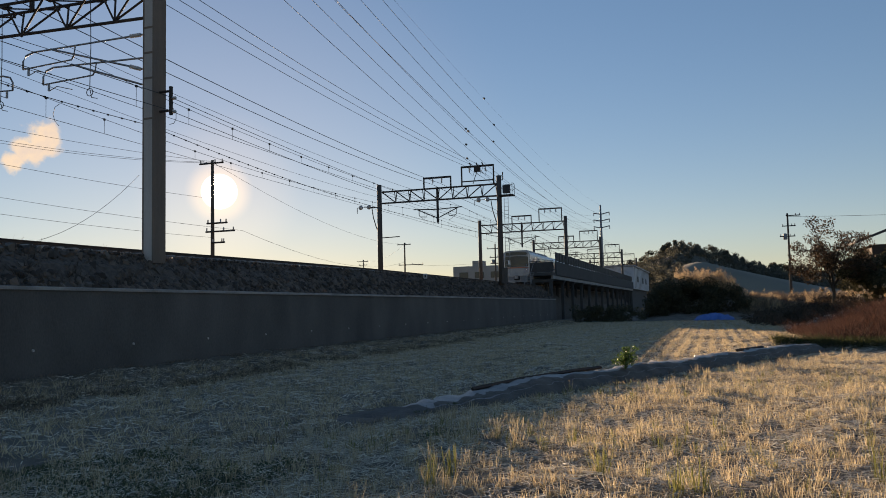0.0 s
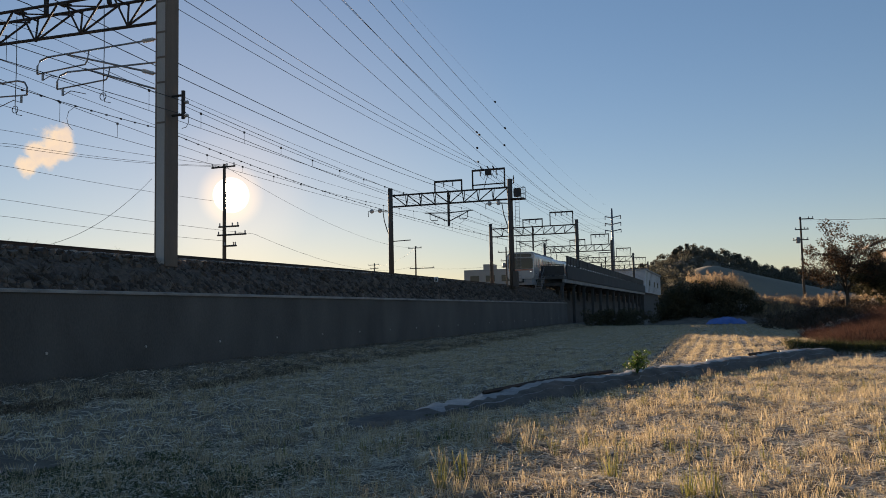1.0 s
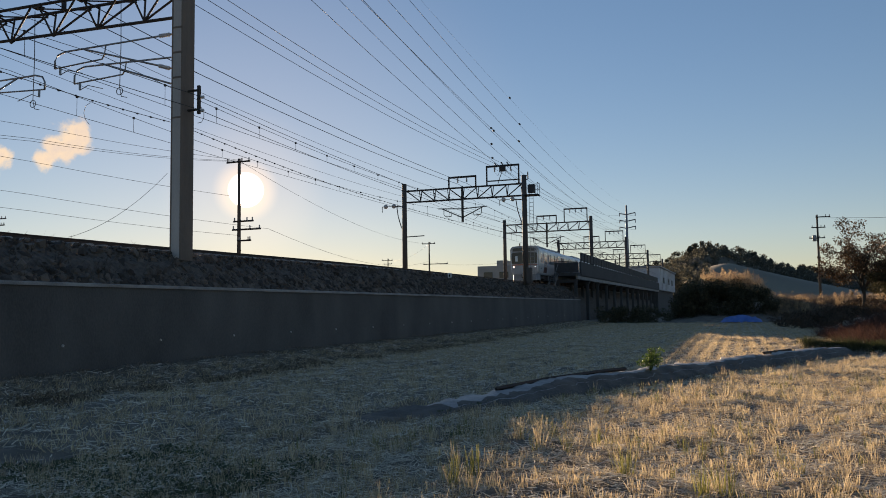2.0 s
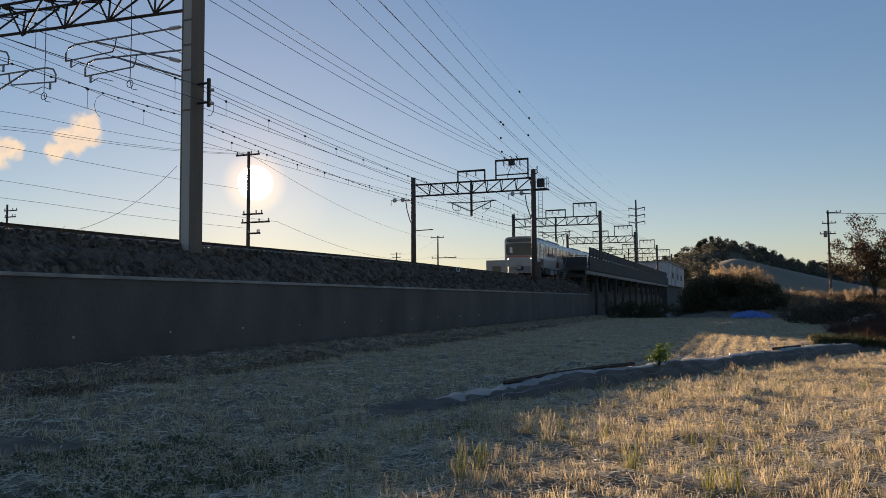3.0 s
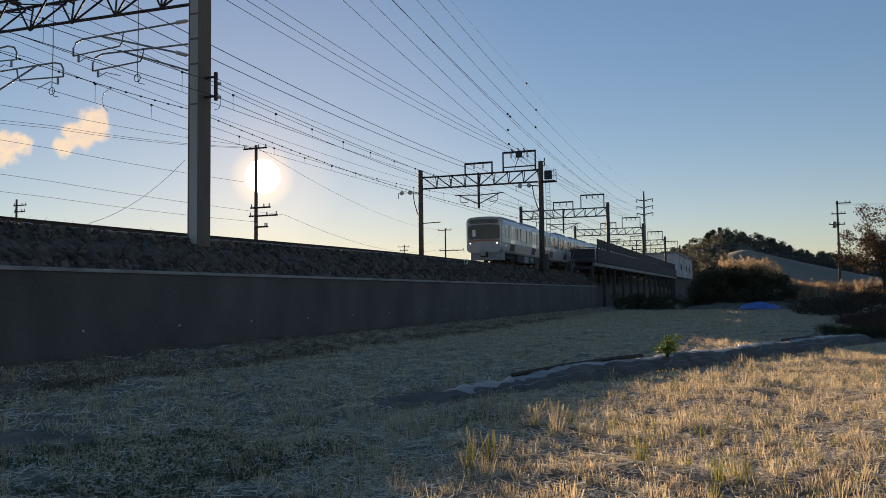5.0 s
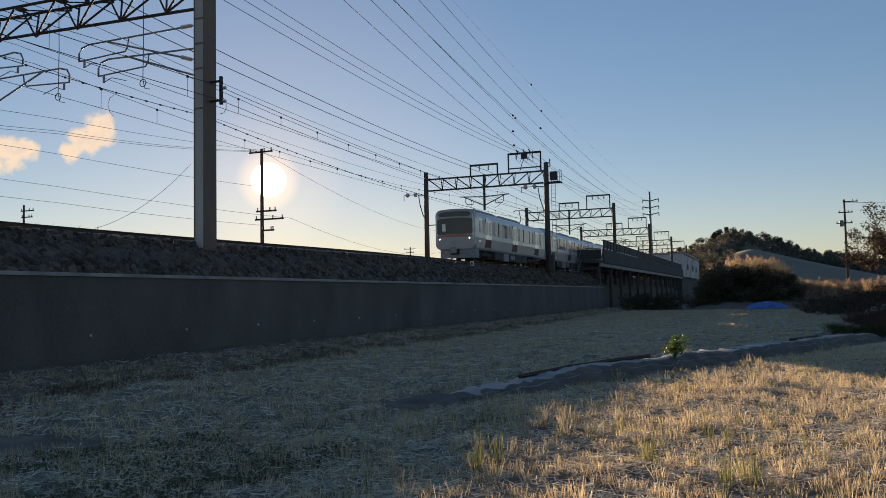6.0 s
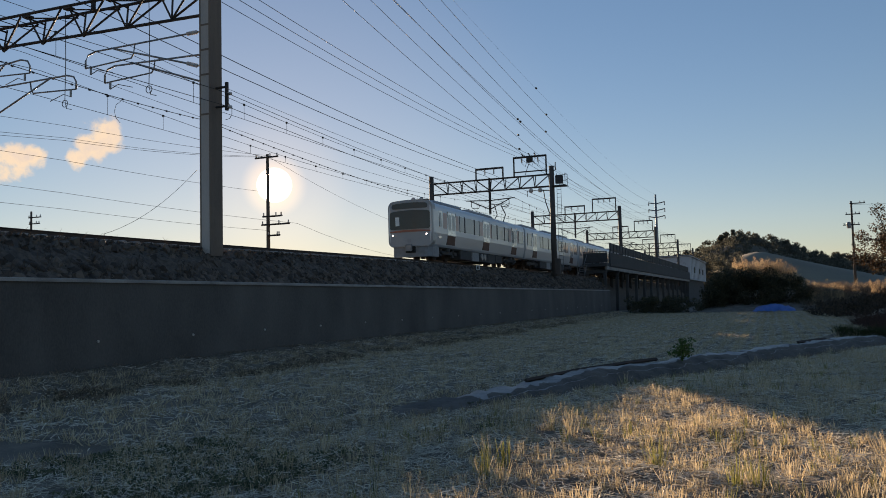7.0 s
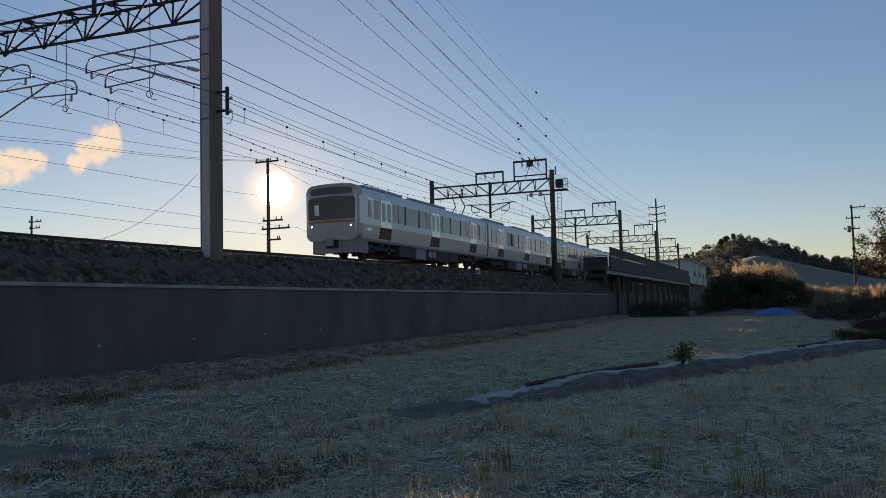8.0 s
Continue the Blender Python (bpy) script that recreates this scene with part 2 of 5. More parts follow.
# ---- mesh tools ----
class Mesh:
    """Collects boxes, tubes, lofts and loose faces into one mesh."""

    def __init__(self):
        self.v, self.f, self.smooth = [], [], False

    def face(self, pts):
        i = len(self.v)
        self.v += [tuple(p) for p in pts]
        self.f.append(tuple(range(i, i + len(pts))))

    def box(self, x0, x1, y0, y1, z0, z1, c=0.0):
        """A box, its four upright edges and top edge chamfered by c."""
        if c <= 0:
            self.rings([[(x0, y0, z0), (x1, y0, z0), (x1, y1, z0), (x0, y1, z0)], [(x0, y0, z1), (x1, y0, z1), (x1, y1, z1), (x0, y1, z1)]])
            return

        def ring(d, z):
            a, b, e, g = x0 + d, x1 - d, y0 + d, y1 - d
            return [(a + c, e, z), (b - c, e, z), (b, e + c, z), (b, g - c, z), (b - c, g, z), (a + c, g, z), (a, g - c, z), (a, e + c, z)]
        self.rings([ring(0, z0), ring(0, z1 - c), ring(c, z1)])

    def rings(self, rings, closed=True, caps=True):
        i, k = len(self.v), len(rings[0])
        for r in rings:
            self.v += [tuple(p) for p in r]
        for a in range(len(rings) - 1):
            for b in range(k if closed else k - 1):
                c = (b + 1) % k
                self.f.append((i + a * k + b, i + a * k + c, i + (a + 1) * k + c, i + (a + 1) * k + b))
        if caps and closed:
            self.f.append(tuple(i + b for b in reversed(range(k))))
            self.f.append(tuple(i + (len(rings) - 1) * k + b for b in range(k)))

    def tube(self, pts, r, n=8, r2=None):
        """A round bar along a line of points, tapering from r to r2."""
        pts = [Vector(p) for p in pts]
        r2 = r if r2 is None else r2
        out = []
        for i, p in enumerate(pts):
            d = (pts[min(i + 1, len(pts) - 1)] - pts[max(i - 1, 0)]).normalized()
            u = d.orthogonal().normalized() if abs(d.z) > 0.95 else d.cross(Vector((0, 0, 1))).normalized()
            w = d.cross(u)
            q = r + (r2 - r) * i / (len(pts) - 1)
            out.append([p + q * (math.cos(a) * u + math.sin(a) * w) for a in (2 * math.pi * j / n for j in range(n))])
        self.rings(out)

    def bar(self, a, b, w, h=None):
        """A square bar from a to b."""
        self.tube([a, b], (w if h is None else h) * 0.707, 4)

    def lathe(self, axis_pts, radii, n=12):
        pts = [Vector(p) for p in axis_pts]
        d = (pts[-1] - pts[0]).normalized()
        u = d.orthogonal().normalized()
        w = d.cross(u)
        self.rings([[p + r * (math.cos(a) * u + math.sin(a) * w) for a in (2 * math.pi * j / n for j in range(n))] for p, r in zip(pts, radii)])

    def data(self, name, material):
        me = bpy.data.meshes.new(name)
        me.from_pydata(self.v, [], self.f)
        me.materials.append(material)
        if self.smooth:
            for p in me.polygons:
                p.use_smooth = True
        me.update()
        return me


def part(name, mesh, material, parent=None, label="", at=None):
    ob = new(name, mesh.data(name, material))
    if at is not None:
        ob.matrix_basis = at
    ob.parent = parent
    if label:
        tagged(ob, label)
    return ob


def thing(name, label, category, m=None, group="", kind=""):
    ob = new(name)
    ob.empty_display_size = 0.3
    if m is not None:
        ob.matrix_basis = m
    return tagged(ob, label, category, group, kind)


def solid(name, mesh, material, label, category="", group="", kind="", at=None):
    return tagged(part(name, mesh, material, None, "", at), label, category, group, kind)


def leaves(rng, centres, radius, count, size, squash=0.8):
    """Loose leaf quads scattered in soft balls round the centres: vertices and faces."""
    c = np.asarray(centres, float)
    pick = rng.integers(0, len(c), count)
    d = rng.normal(size=(count, 3))
    d /= np.linalg.norm(d, axis=1)[:, None]
    rad = np.asarray(radius)[pick] if np.ndim(radius) else np.full(count, radius)
    p = c[pick] + d * (rad * rng.uniform(0.25, 1, count) ** 0.5)[:, None] * np.array([1, 1, squash])
    u = rng.normal(size=(count, 3))
    u /= np.linalg.norm(u, axis=1)[:, None]
    w = np.cross(u, d + 0.4 * rng.normal(size=(count, 3)))
    w /= np.linalg.norm(w, axis=1)[:, None] + 1e-9
    s = size * rng.uniform(0.6, 1.4, count)[:, None]
    v = np.stack([p - u * s, p - w * s * 0.5, p + u * s, p + w * s * 0.5], 1).reshape(-1, 3)
    f = np.arange(count * 4).reshape(-1, 4)
    return v, f


def blades(rng, base, height, width, lean, n_each, spread, wind=(0, 0)):
    """Tufts of tapering blades that stand at the base points: vertices and faces."""
    base = np.repeat(np.asarray(base, float), n_each, axis=0)
    k = len(base)
    h = np.repeat(np.asarray(height, float) * np.ones(k // n_each), n_each) * rng.uniform(0.55, 1.15, k)
    off = rng.normal(size=(k, 2)) * spread
    root = base.copy()
    root[:, :2] += off
    ang = rng.uniform(0, 2 * np.pi, k)
    side = np.stack([np.cos(ang), np.sin(ang), np.zeros(k)], 1) * width * 0.5
    tip = root.copy()
    tip[:, :2] += off * 0.6 + rng.normal(size=(k, 2)) * lean * h[:, None] + np.asarray(wind) * h[:, None]
    tip[:, 2] += h
    v = np.stack([root - side, root + side, tip + side * 0.35, tip - side * 0.35], 1).reshape(-1, 3)
    return v, np.arange(k * 4).reshape(-1, 4)


def cloud_mesh(name, vf, material):
    v = np.concatenate([a for a, _ in vf])
    off, fs = 0, []
    for a, b in vf:
        fs.append(b + off)
        off += len(a)
    f = np.concatenate(fs)
    me = bpy.data.meshes.new(name)
    me.vertices.add(len(v))
    me.vertices.foreach_set("co", v.ravel())
    me.loops.add(f.size)
    me.loops.foreach_set("vertex_index", f.ravel())
    me.polygons.add(len(f))
    me.polygons.foreach_set("loop_start", np.arange(len(f)) * 4)
    me.polygons.foreach_set("loop_total", np.full(len(f), 4))
    me.materials.append(material)
    me.update(calc_edges=True)
    return me


# ---- the plan ----
WALL_X, WALL_TOP, WALL_END = -15.77, 2.29, 85.4
CREST_X, CREST_Z = -17.35, 3.60
RAIL_Z = 4.08
TRACKS = (-20.32, -24.62)
POLE_R, POLE_L = -16.95, -28.1
PORTALS = (67.1, 100.5, 133.9, 167.3, 200.7)
BERM_A, BERM_B = Vector((-6.75, 9.9)), Vector((2.1, 28.9))
FIELD_Z = -0.3


def ease(a, b, v):
    t = max(0.0, min(1.0, (v - a) / (b - a)))
    return t * t * (3 - 2 * t)


def dip(y):
    """How far the track bed lies lower towards the near end."""
    return 0.21 * ease(46, 15, y)


def field_z(x, y):
    """Height of the field: uneven soil, a verge along the wall, banks at its far end and its right side."""
    z = FIELD_Z + 0.05 * noise.noise(Vector((x * 0.35, y * 0.35, 0))) + 0.085 * noise.noise(Vector((x * 0.9, y * 0.9, 5))) + 0.05 * noise.noise(Vector((x * 2.3, y * 2.3, 1)))
    z += 0.34 * ease(-12.6, -15.2, x) * (1 + 0.3 * noise.noise(Vector((y * 0.7, 0, 3))))
    z += 1.9 * ease(87, 98, y) * ease(-9, -3, x)
    t = max(0.0, min(1.0, ((x - 2.2) * 8 - (y - 33.2) * 4.6) / 85.2))
    off = math.hypot(x - 2.2 - 8 * t, y - 33.2 + 4.6 * t)
    if off < 2:
        z += 0.28 * math.exp(-(off / 0.6) ** 2) * (1 + 0.4 * noise.noise(Vector((x, y, 6))))
    z = max(z, FIELD_Z + 1.05 * ease(4.0, 9.0, x - 0.03 * (y - 36)) * ease(34, 42, y))
    if z > 0.2 and x > -5:
        z += 0.15 * noise.noise(Vector((x * 0.5, y * 0.5, 9)))
    return z


def build_ground():
    def axis(lo, hi, near_lo, near_hi, step):
        a = list(np.arange(near_lo, near_hi + step / 2, step))
        s, p = step, near_hi
        while p < hi:
            s *= 1.25
            p += s
            a.append(p)
        s, p = step, near_lo
        while p > lo:
            s *= 1.25
            p -= s
            a.insert(0, p)
        return a
    xs, ys = axis(-3000, 3000, -16, 14, 0.16), axis(-800, 4000, 3, 46, 0.18)
    v = [(x, y, field_z(x, y) if -16 < x < 60 and 0 < y < 200 else FIELD_Z) for y in ys for x in xs]
    k = len(xs)
    f = [(j * k + i, j * k + i + 1, (j + 1) * k + i + 1, (j + 1) * k + i) for j in range(len(ys) - 1) for i in range(k - 1)]
    me = bpy.data.meshes.new("ground")
    me.from_pydata(v, [], f)
    me.materials.append(M["soil"])
    for p in me.polygons:
        p.use_smooth = True
    tagged(new("ground", me), "brown soil of a harvested rice field", "ground", kind="structure")


build_ground()


def build_embankment():
    rng = random.Random(3)
    prof = [(-15.9, 0.0), (-15.9, 2.2), (-16.3, 2.52), (-16.7, 2.95), (-17.05, 3.35), (CREST_X, CREST_Z), (-17.9, 3.68), (-18.9, 3.78), (-22.5, 3.86),
            (-26.5, 3.80), (-28.9, 3.6), (-31.0, 2.2), (-34.5, 0.0)]
    m = Mesh()
    rings = []
    y = -70.0
    while y < WALL_END + 0.6:
        rings.append([(x + (0.04 * rng.uniform(-1, 1) if 1 < i < 7 else 0), y, z + (0.03 * rng.uniform(-1, 1) if 2 <= i < 7 else 0) + (0.015 * noise.noise(Vector((y * 0.4, i, 0))) - dip(y) if i > 3 else 0))
                      for i, (x, z) in enumerate(prof)])
        y += 0.2
    m.rings(rings)
    solid("embankment", m, M["ballast"], "dark ballast railway embankment behind a concrete wall", "embankment", kind="structure")

    m = Mesh()
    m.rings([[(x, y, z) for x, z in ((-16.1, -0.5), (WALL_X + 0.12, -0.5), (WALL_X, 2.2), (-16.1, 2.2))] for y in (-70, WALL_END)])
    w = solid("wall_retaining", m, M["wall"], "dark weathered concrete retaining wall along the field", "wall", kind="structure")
    m = Mesh()
    m.box(-16.05, WALL_X + 0.05, -70, WALL_END + 0.03, 2.2, WALL_TOP, 0.015)
    part("coping", m, M["coping"], w, "pale concrete coping strip")
    for y in np.arange(-6, 84, 3.6):
        m = Mesh()
        m.lathe([(WALL_X + 0.10, y, 0.72), (WALL_X + 0.02, y, 0.72)], [0.034, 0.034], 10)
        part("drain_pipe", m, M["ceramic"], w)
    # rubble on the slope and along the crest
    g = np.random.default_rng(11)
    m = Mesh()
    for i in range(9000):
        y = g.uniform(2, 86)
        t = g.uniform(0, 1)
        top = g.random() < 0.35
        if top:
            x, z, s = CREST_X + g.uniform(-0.9, 0.12), CREST_Z + 0.03 - dip(y), g.uniform(0.025, 0.06)
        else:
            x = -15.95 + t * (CREST_X + 15.95)
            z = 2.22 + t * (CREST_Z - 2.22)
            s = g.uniform(0.03, 0.06) if g.random() < 0.88 else g.uniform(0.07, 0.13)
            z -= dip(y) * t
        q = Euler(g.uniform(0, 6, 3)).to_matrix()
        pts = [q @ Vector((a * s * g.uniform(.7, 1.2), b * s * g.uniform(.7, 1.2), c * s * g.uniform(.6, 1))) + Vector((x, y, z)) for a, b, c in
               ((-1, -1, -1), (1, -1, -1), (1, 1, -1), (-1, 1, -1), (-.7, -.7, 1), (.7, -.7, 1), (.7, .7, 1), (-.7, .7, 1))]
        m.rings([pts[:4], pts[4:]])
    # broad flat riprap along the lower slope
    lie = Euler((0, math.atan2(CREST_Z - 2.22, -CREST_X - 15.95), 0)).to_matrix()
    for i in range(1500):
        y = g.uniform(2, 86)
        t = 0.03 + 0.6 * g.random() ** 1.4
        s = g.uniform(0.08, 0.24)
        at = Vector((-15.95 + t * (CREST_X + 15.95), y, 2.22 + t * (CREST_Z - 2.22) - dip(y) * t))
        q = lie @ Euler((g.normal() * 0.3, g.normal() * 0.3, g.uniform(0, 6.28))).to_matrix()
        n = 6
        rim = [(math.cos(2 * math.pi * k / n) * g.uniform(0.7, 1.2), math.sin(2 * math.pi * k / n) * g.uniform(0.7, 1.2)) for k in range(n)]
        m.rings([[at + q @ Vector((a * s * r, b * s * r * 0.7, h * s)) for a, b in rim] for r, h in ((1.0, -0.4), (1.0, 0.12), (0.72, 0.34))])
    solid("slope_rubble", m, M["stone"], "loose rubble stones on the embankment slope", "stones", kind="stuff")
    # dry weeds that hang over the slope
    base = np.stack([g.uniform(-17.2, -16.0, 1300), g.uniform(3, 86, 1300), np.zeros(1300)], 1)
    base[:, 2] = 2.25 + (-15.95 - base[:, 0]) * (CREST_Z - 2.22) / 1.4
    ob = new("slope_weeds", cloud_mesh("slope_weeds", [blades(g, base, 0.2, 0.014, 0.6, 5, 0.08, wind=(0.6, 0))], M["bramble"]))
    tagged(ob, "dry straw-coloured weeds on the embankment slope", "weeds", kind="stuff")


build_embankment()


def build_tracks():
    for x in TRACKS:
        for s in (-0.58, 0.58):
            m = Mesh()
            pr = [(-0.065, 0), (0.065, 0), (0.065, 0.015), (0.012, 0.035), (0.012, 0.11), (0.034, 0.125), (0.034, 0.15), (-0.034, 0.15), (-0.034, 0.125), (-0.012, 0.11), (-0.012, 0.035), (-0.065, 0.015)]
            m.rings([[(x + s + a, y, RAIL_Z - 0.15 + b - dip(y)) for a, b in pr] for y in (-70, 10, 14, 18, 22, 26, 30, 34, 38, 42, 46, 262)])
            solid("rail", m, M["rail"], "worn steel rail on the embankment", "rail", "rails of the two tracks", "structure")
    m = Mesh()
    for x in TRACKS:
        for y in np.arange(-20, 260, 0.62):
            m.box(x - 1.0, x + 1.0, y - 0.12, y + 0.12, RAIL_Z - 0.32 - dip(y), RAIL_Z - 0.15 - dip(y), 0.02)
    solid("sleepers", m, M["coping"], "pale concrete railway sleepers in the ballast", "sleepers", kind="stuff")


build_tracks()


# ---- overhead line ----
def truss(m, x0, x1, y, z0, z1, n, w):
    """Two chords with upright and slanting bars between them."""
    for z in (z0, z1):
        m.bar((x0, y, z), (x1, y, z), w)
    for i in range(n):
        a, b = x0 + (x1 - x0) * i / n, x0 + (x1 - x0) * (i + 1) / n
        up = i < n / 2
        m.bar((a, y, z1 if up else z0), (b, y, z0 if up else z1), w * 0.62)
        m.bar((b, y, z0), (b - 0.12, y, z1), w * 0.55)
        m.bar((b, y, z0), (b + 0.12, y, z1), w * 0.55)


def insulator(m, a, b, r, n=5):
    a, b = Vector(a), Vector(b)
    pts, rad = [], []
    for i in range(n * 2 + 1):
        pts.append(a.lerp(b, i / (n * 2)))
        rad.append(r if i % 2 else r * 0.55)
    m.lathe(pts, rad, 10)


def arm(m, x, y, z, s):
    """A drop-arm cantilever that reaches s times its way out from x at height z: strut, tie, steady arm."""
    m.tube([(x, y, z + 0.02), (x + s * 2.25, y, z + 0.13)], 0.05, 6)
    m.tube([(x, y, z - 0.75), (x + s * 1.05, y, z - 0.28), (x + s * 1.9, y, z + 0.11)], 0.045, 6)
    m.tube([(x + s * 1.75, y, z + 0.1), (x + s * 1.75, y, z - 0.42), (x + s * 1.65, y, z - 0.55), (x + s * 1.05, y, z - 0.6), (x + s * 1.0, y, z - 0.35)], 0.035, 6)
    m.tube([(x + s * 1.6, y, z - 0.56), (x + s * 1.25, y, z - 0.85), (x + s * 1.0, y, z - 0.98)], 0.016, 5)


def portal(y, full):
    """A steel portal over both tracks; the full one carries switch gear and a service platform."""
    p = thing("catenary_portal", "dark steel catenary portal standing over two tracks" if not full else "dark steel catenary portal with switch gear and a ladder",
              "portal", pose(0, y, 0), "portals along the railway")
    base = 3.4
    for x, top, nm in ((POLE_L, 12.82, "post"), (POLE_R, 12.86 if full else 12.78, "post")):
        m = Mesh()
        m.smooth = True
        m.tube([(x, 0, base), (x, 0, 8), (x, 0, top)], 0.24, 14, 0.21)
        part(nm, m, M["post"], p)
    m = Mesh()
    truss(m, POLE_L + 0.2, POLE_R - 0.2, 0.12, 11.14, 12.17, 8, 0.11)
    part("truss_beam", m, M["steel"], p)
    m = Mesh()
    m.bar((-22.56, 0, 12.25), (-22.56, 0, 9.1), 0.17)
    part("drop_post", m, M["steel"], p)
    for s in (-1, 1):
        m = Mesh()
        arm(m, -22.56, 0.0, 10.25, s)
        part("registration_arm", m, M["steel"], p)
    for x0, x1, zt, hang in ((-23.8, -21.3, 13.1, 2), (-20.28, -17.4, 13.83, 3)):
        m = Mesh()
        for x in (x0, x1):
            m.bar((x, 0, 12.15), (x, 0, zt), 0.11)
        m.bar((x0 - 0.05, 0, zt), (x1 + 0.05, 0, zt), 0.13)
        part("feeder_frame", m, M["steel"], p)
        for i in range(hang):
            x = x0 + (x1 - x0) * (i + 1) / (hang + 1)
            m = Mesh()
            insulator(m, (x, 0, zt - 0.05), (x, 0, zt - 0.5), 0.075, 4)
            part("insulator", m, M["ceramic"], p)
    # side bracket with its tensioned line
    for x, s in ((POLE_L, -1), (POLE_R, -1)):
        if not full:
            break
        m = Mesh()
        m.tube([(x, 0, 10.75), (x + s * 1.0, 0, 10.85)], 0.05, 6)
        m.tube([(x, 0, 8.3), (x + s * 0.35, 0, 9.0), (x + s * 0.62, 0, 9.9), (x + s * 0.75, 0, 10.8)], 0.045, 6)
        part("side_bracket", m, M["steel"], p)
        for k in (1.05, 1.85):
            m = Mesh()
            m.smooth = True
            m.lathe([(x + s * k + dx, 0, 10.86) for dx in (-0.18, -0.15, -0.05, 0.05, 0.15, 0.18)], [0.05, 0.14, 0.2, 0.2, 0.14, 0.05], 12)
            part("insulator", m, M["ceramic"], p)
        m = Mesh()
        m.tube([(x + s * 2.2, 0, 10.86), (x + s * 2.2, 0, 10.35)], 0.03, 6)
        m.tube([(x + s * 1.0, 0, 10.86), (x + s * 2.2, 0, 10.86)], 0.025, 6)
        part("strap", m, M["steel"], p)
    if full:
        m = Mesh()
        m.bar((-20.28, 0, 12.55), (-17.4, 0, 12.55), 0.08)
        for x in (-19.4, -18.8, -18.3):
            m.tube([(x, 0, 13.8), (x - 0.2, 0.1, 13.35), (x + 0.1, 0.15, 13.0), (x + 0.3, 0.1, 13.5)], 0.02, 5)
            insulator(m, (x, 0, 13.86), (x - 0.15, 0, 14.15), 0.07, 3)
        m.box(-19.1, -18.6, -0.2, 0.2, 13.35, 13.8, 0.03)
        m.tube([(-18.85, 0, 13.4), (-19.1, 0.1, 12.9), (-19.3, 0.1, 12.3)], 0.03, 5)
        part("switch_gear", m, M["steel"], p)
        m = Mesh()
        m.box(-16.85, -15.65, -0.5, 0.5, 11.05, 11.13, 0.01)
        for x, yy in ((-15.7, -0.45), (-15.7, 0.45), (-16.4, 0.45), (-16.4, -0.45)):
            m.bar((x, yy, 11.1), (x, yy, 12.1), 0.03)
        for z in (11.6, 12.1):
            m.bar((-15.7, -0.45, z), (-15.7, 0.45, z), 0.03)
            m.bar((-16.6, 0.45, z), (-15.7, 0.45, z), 0.03)
        part("service_platform", m, M["steel"], p)
        m = Mesh()
        m.box(-16.6, -16.0, -0.25, 0.25, 11.3, 12.0, 0.05)
        part("transformer_box", m, M["under"], p)
        m = Mesh()
        for x in (-16.5, -16.15):
            m.bar((x, -0.1, 4.2), (x, -0.1, 11.1), 0.03)
        for z in np.arange(4.5, 11.0, 0.33):
            m.bar((-16.5, -0.1, z), (-16.15, -0.1, z), 0.022)
        part("ladder", m, M["galv"], p)
        m = Mesh()
        m.box(-16.85, -16.4, -0.3, 0.1, 3.6, 4.9, 0.04)
        part("cable_cabinet", m, M["post"], p, "grey steel cable cabinet")
        m = Mesh()
        for x in (POLE_R + 0.35,):
            for z in (12.4, 12.75):
                m.bar((POLE_R, 0, z), (x, 0, z + 0.1), 0.05)
                insulator(m, (x, 0, z + 0.1), (x, 0, z + 0.4), 0.06, 3)
        part("top_bracket", m, M["steel"], p)
        m = Mesh()
        m.bar((POLE_L, 0, 8.0), (POLE_L + 1.9, 0, 8.05), 0.06)
        part("signal_arm", m, M["steel"], p)
    return p


portal(PORTALS[0], True)
first = portal(PORTALS[1], False)
for py in PORTALS[2:]:
    copy_thing(first, pose(0, py, 0))


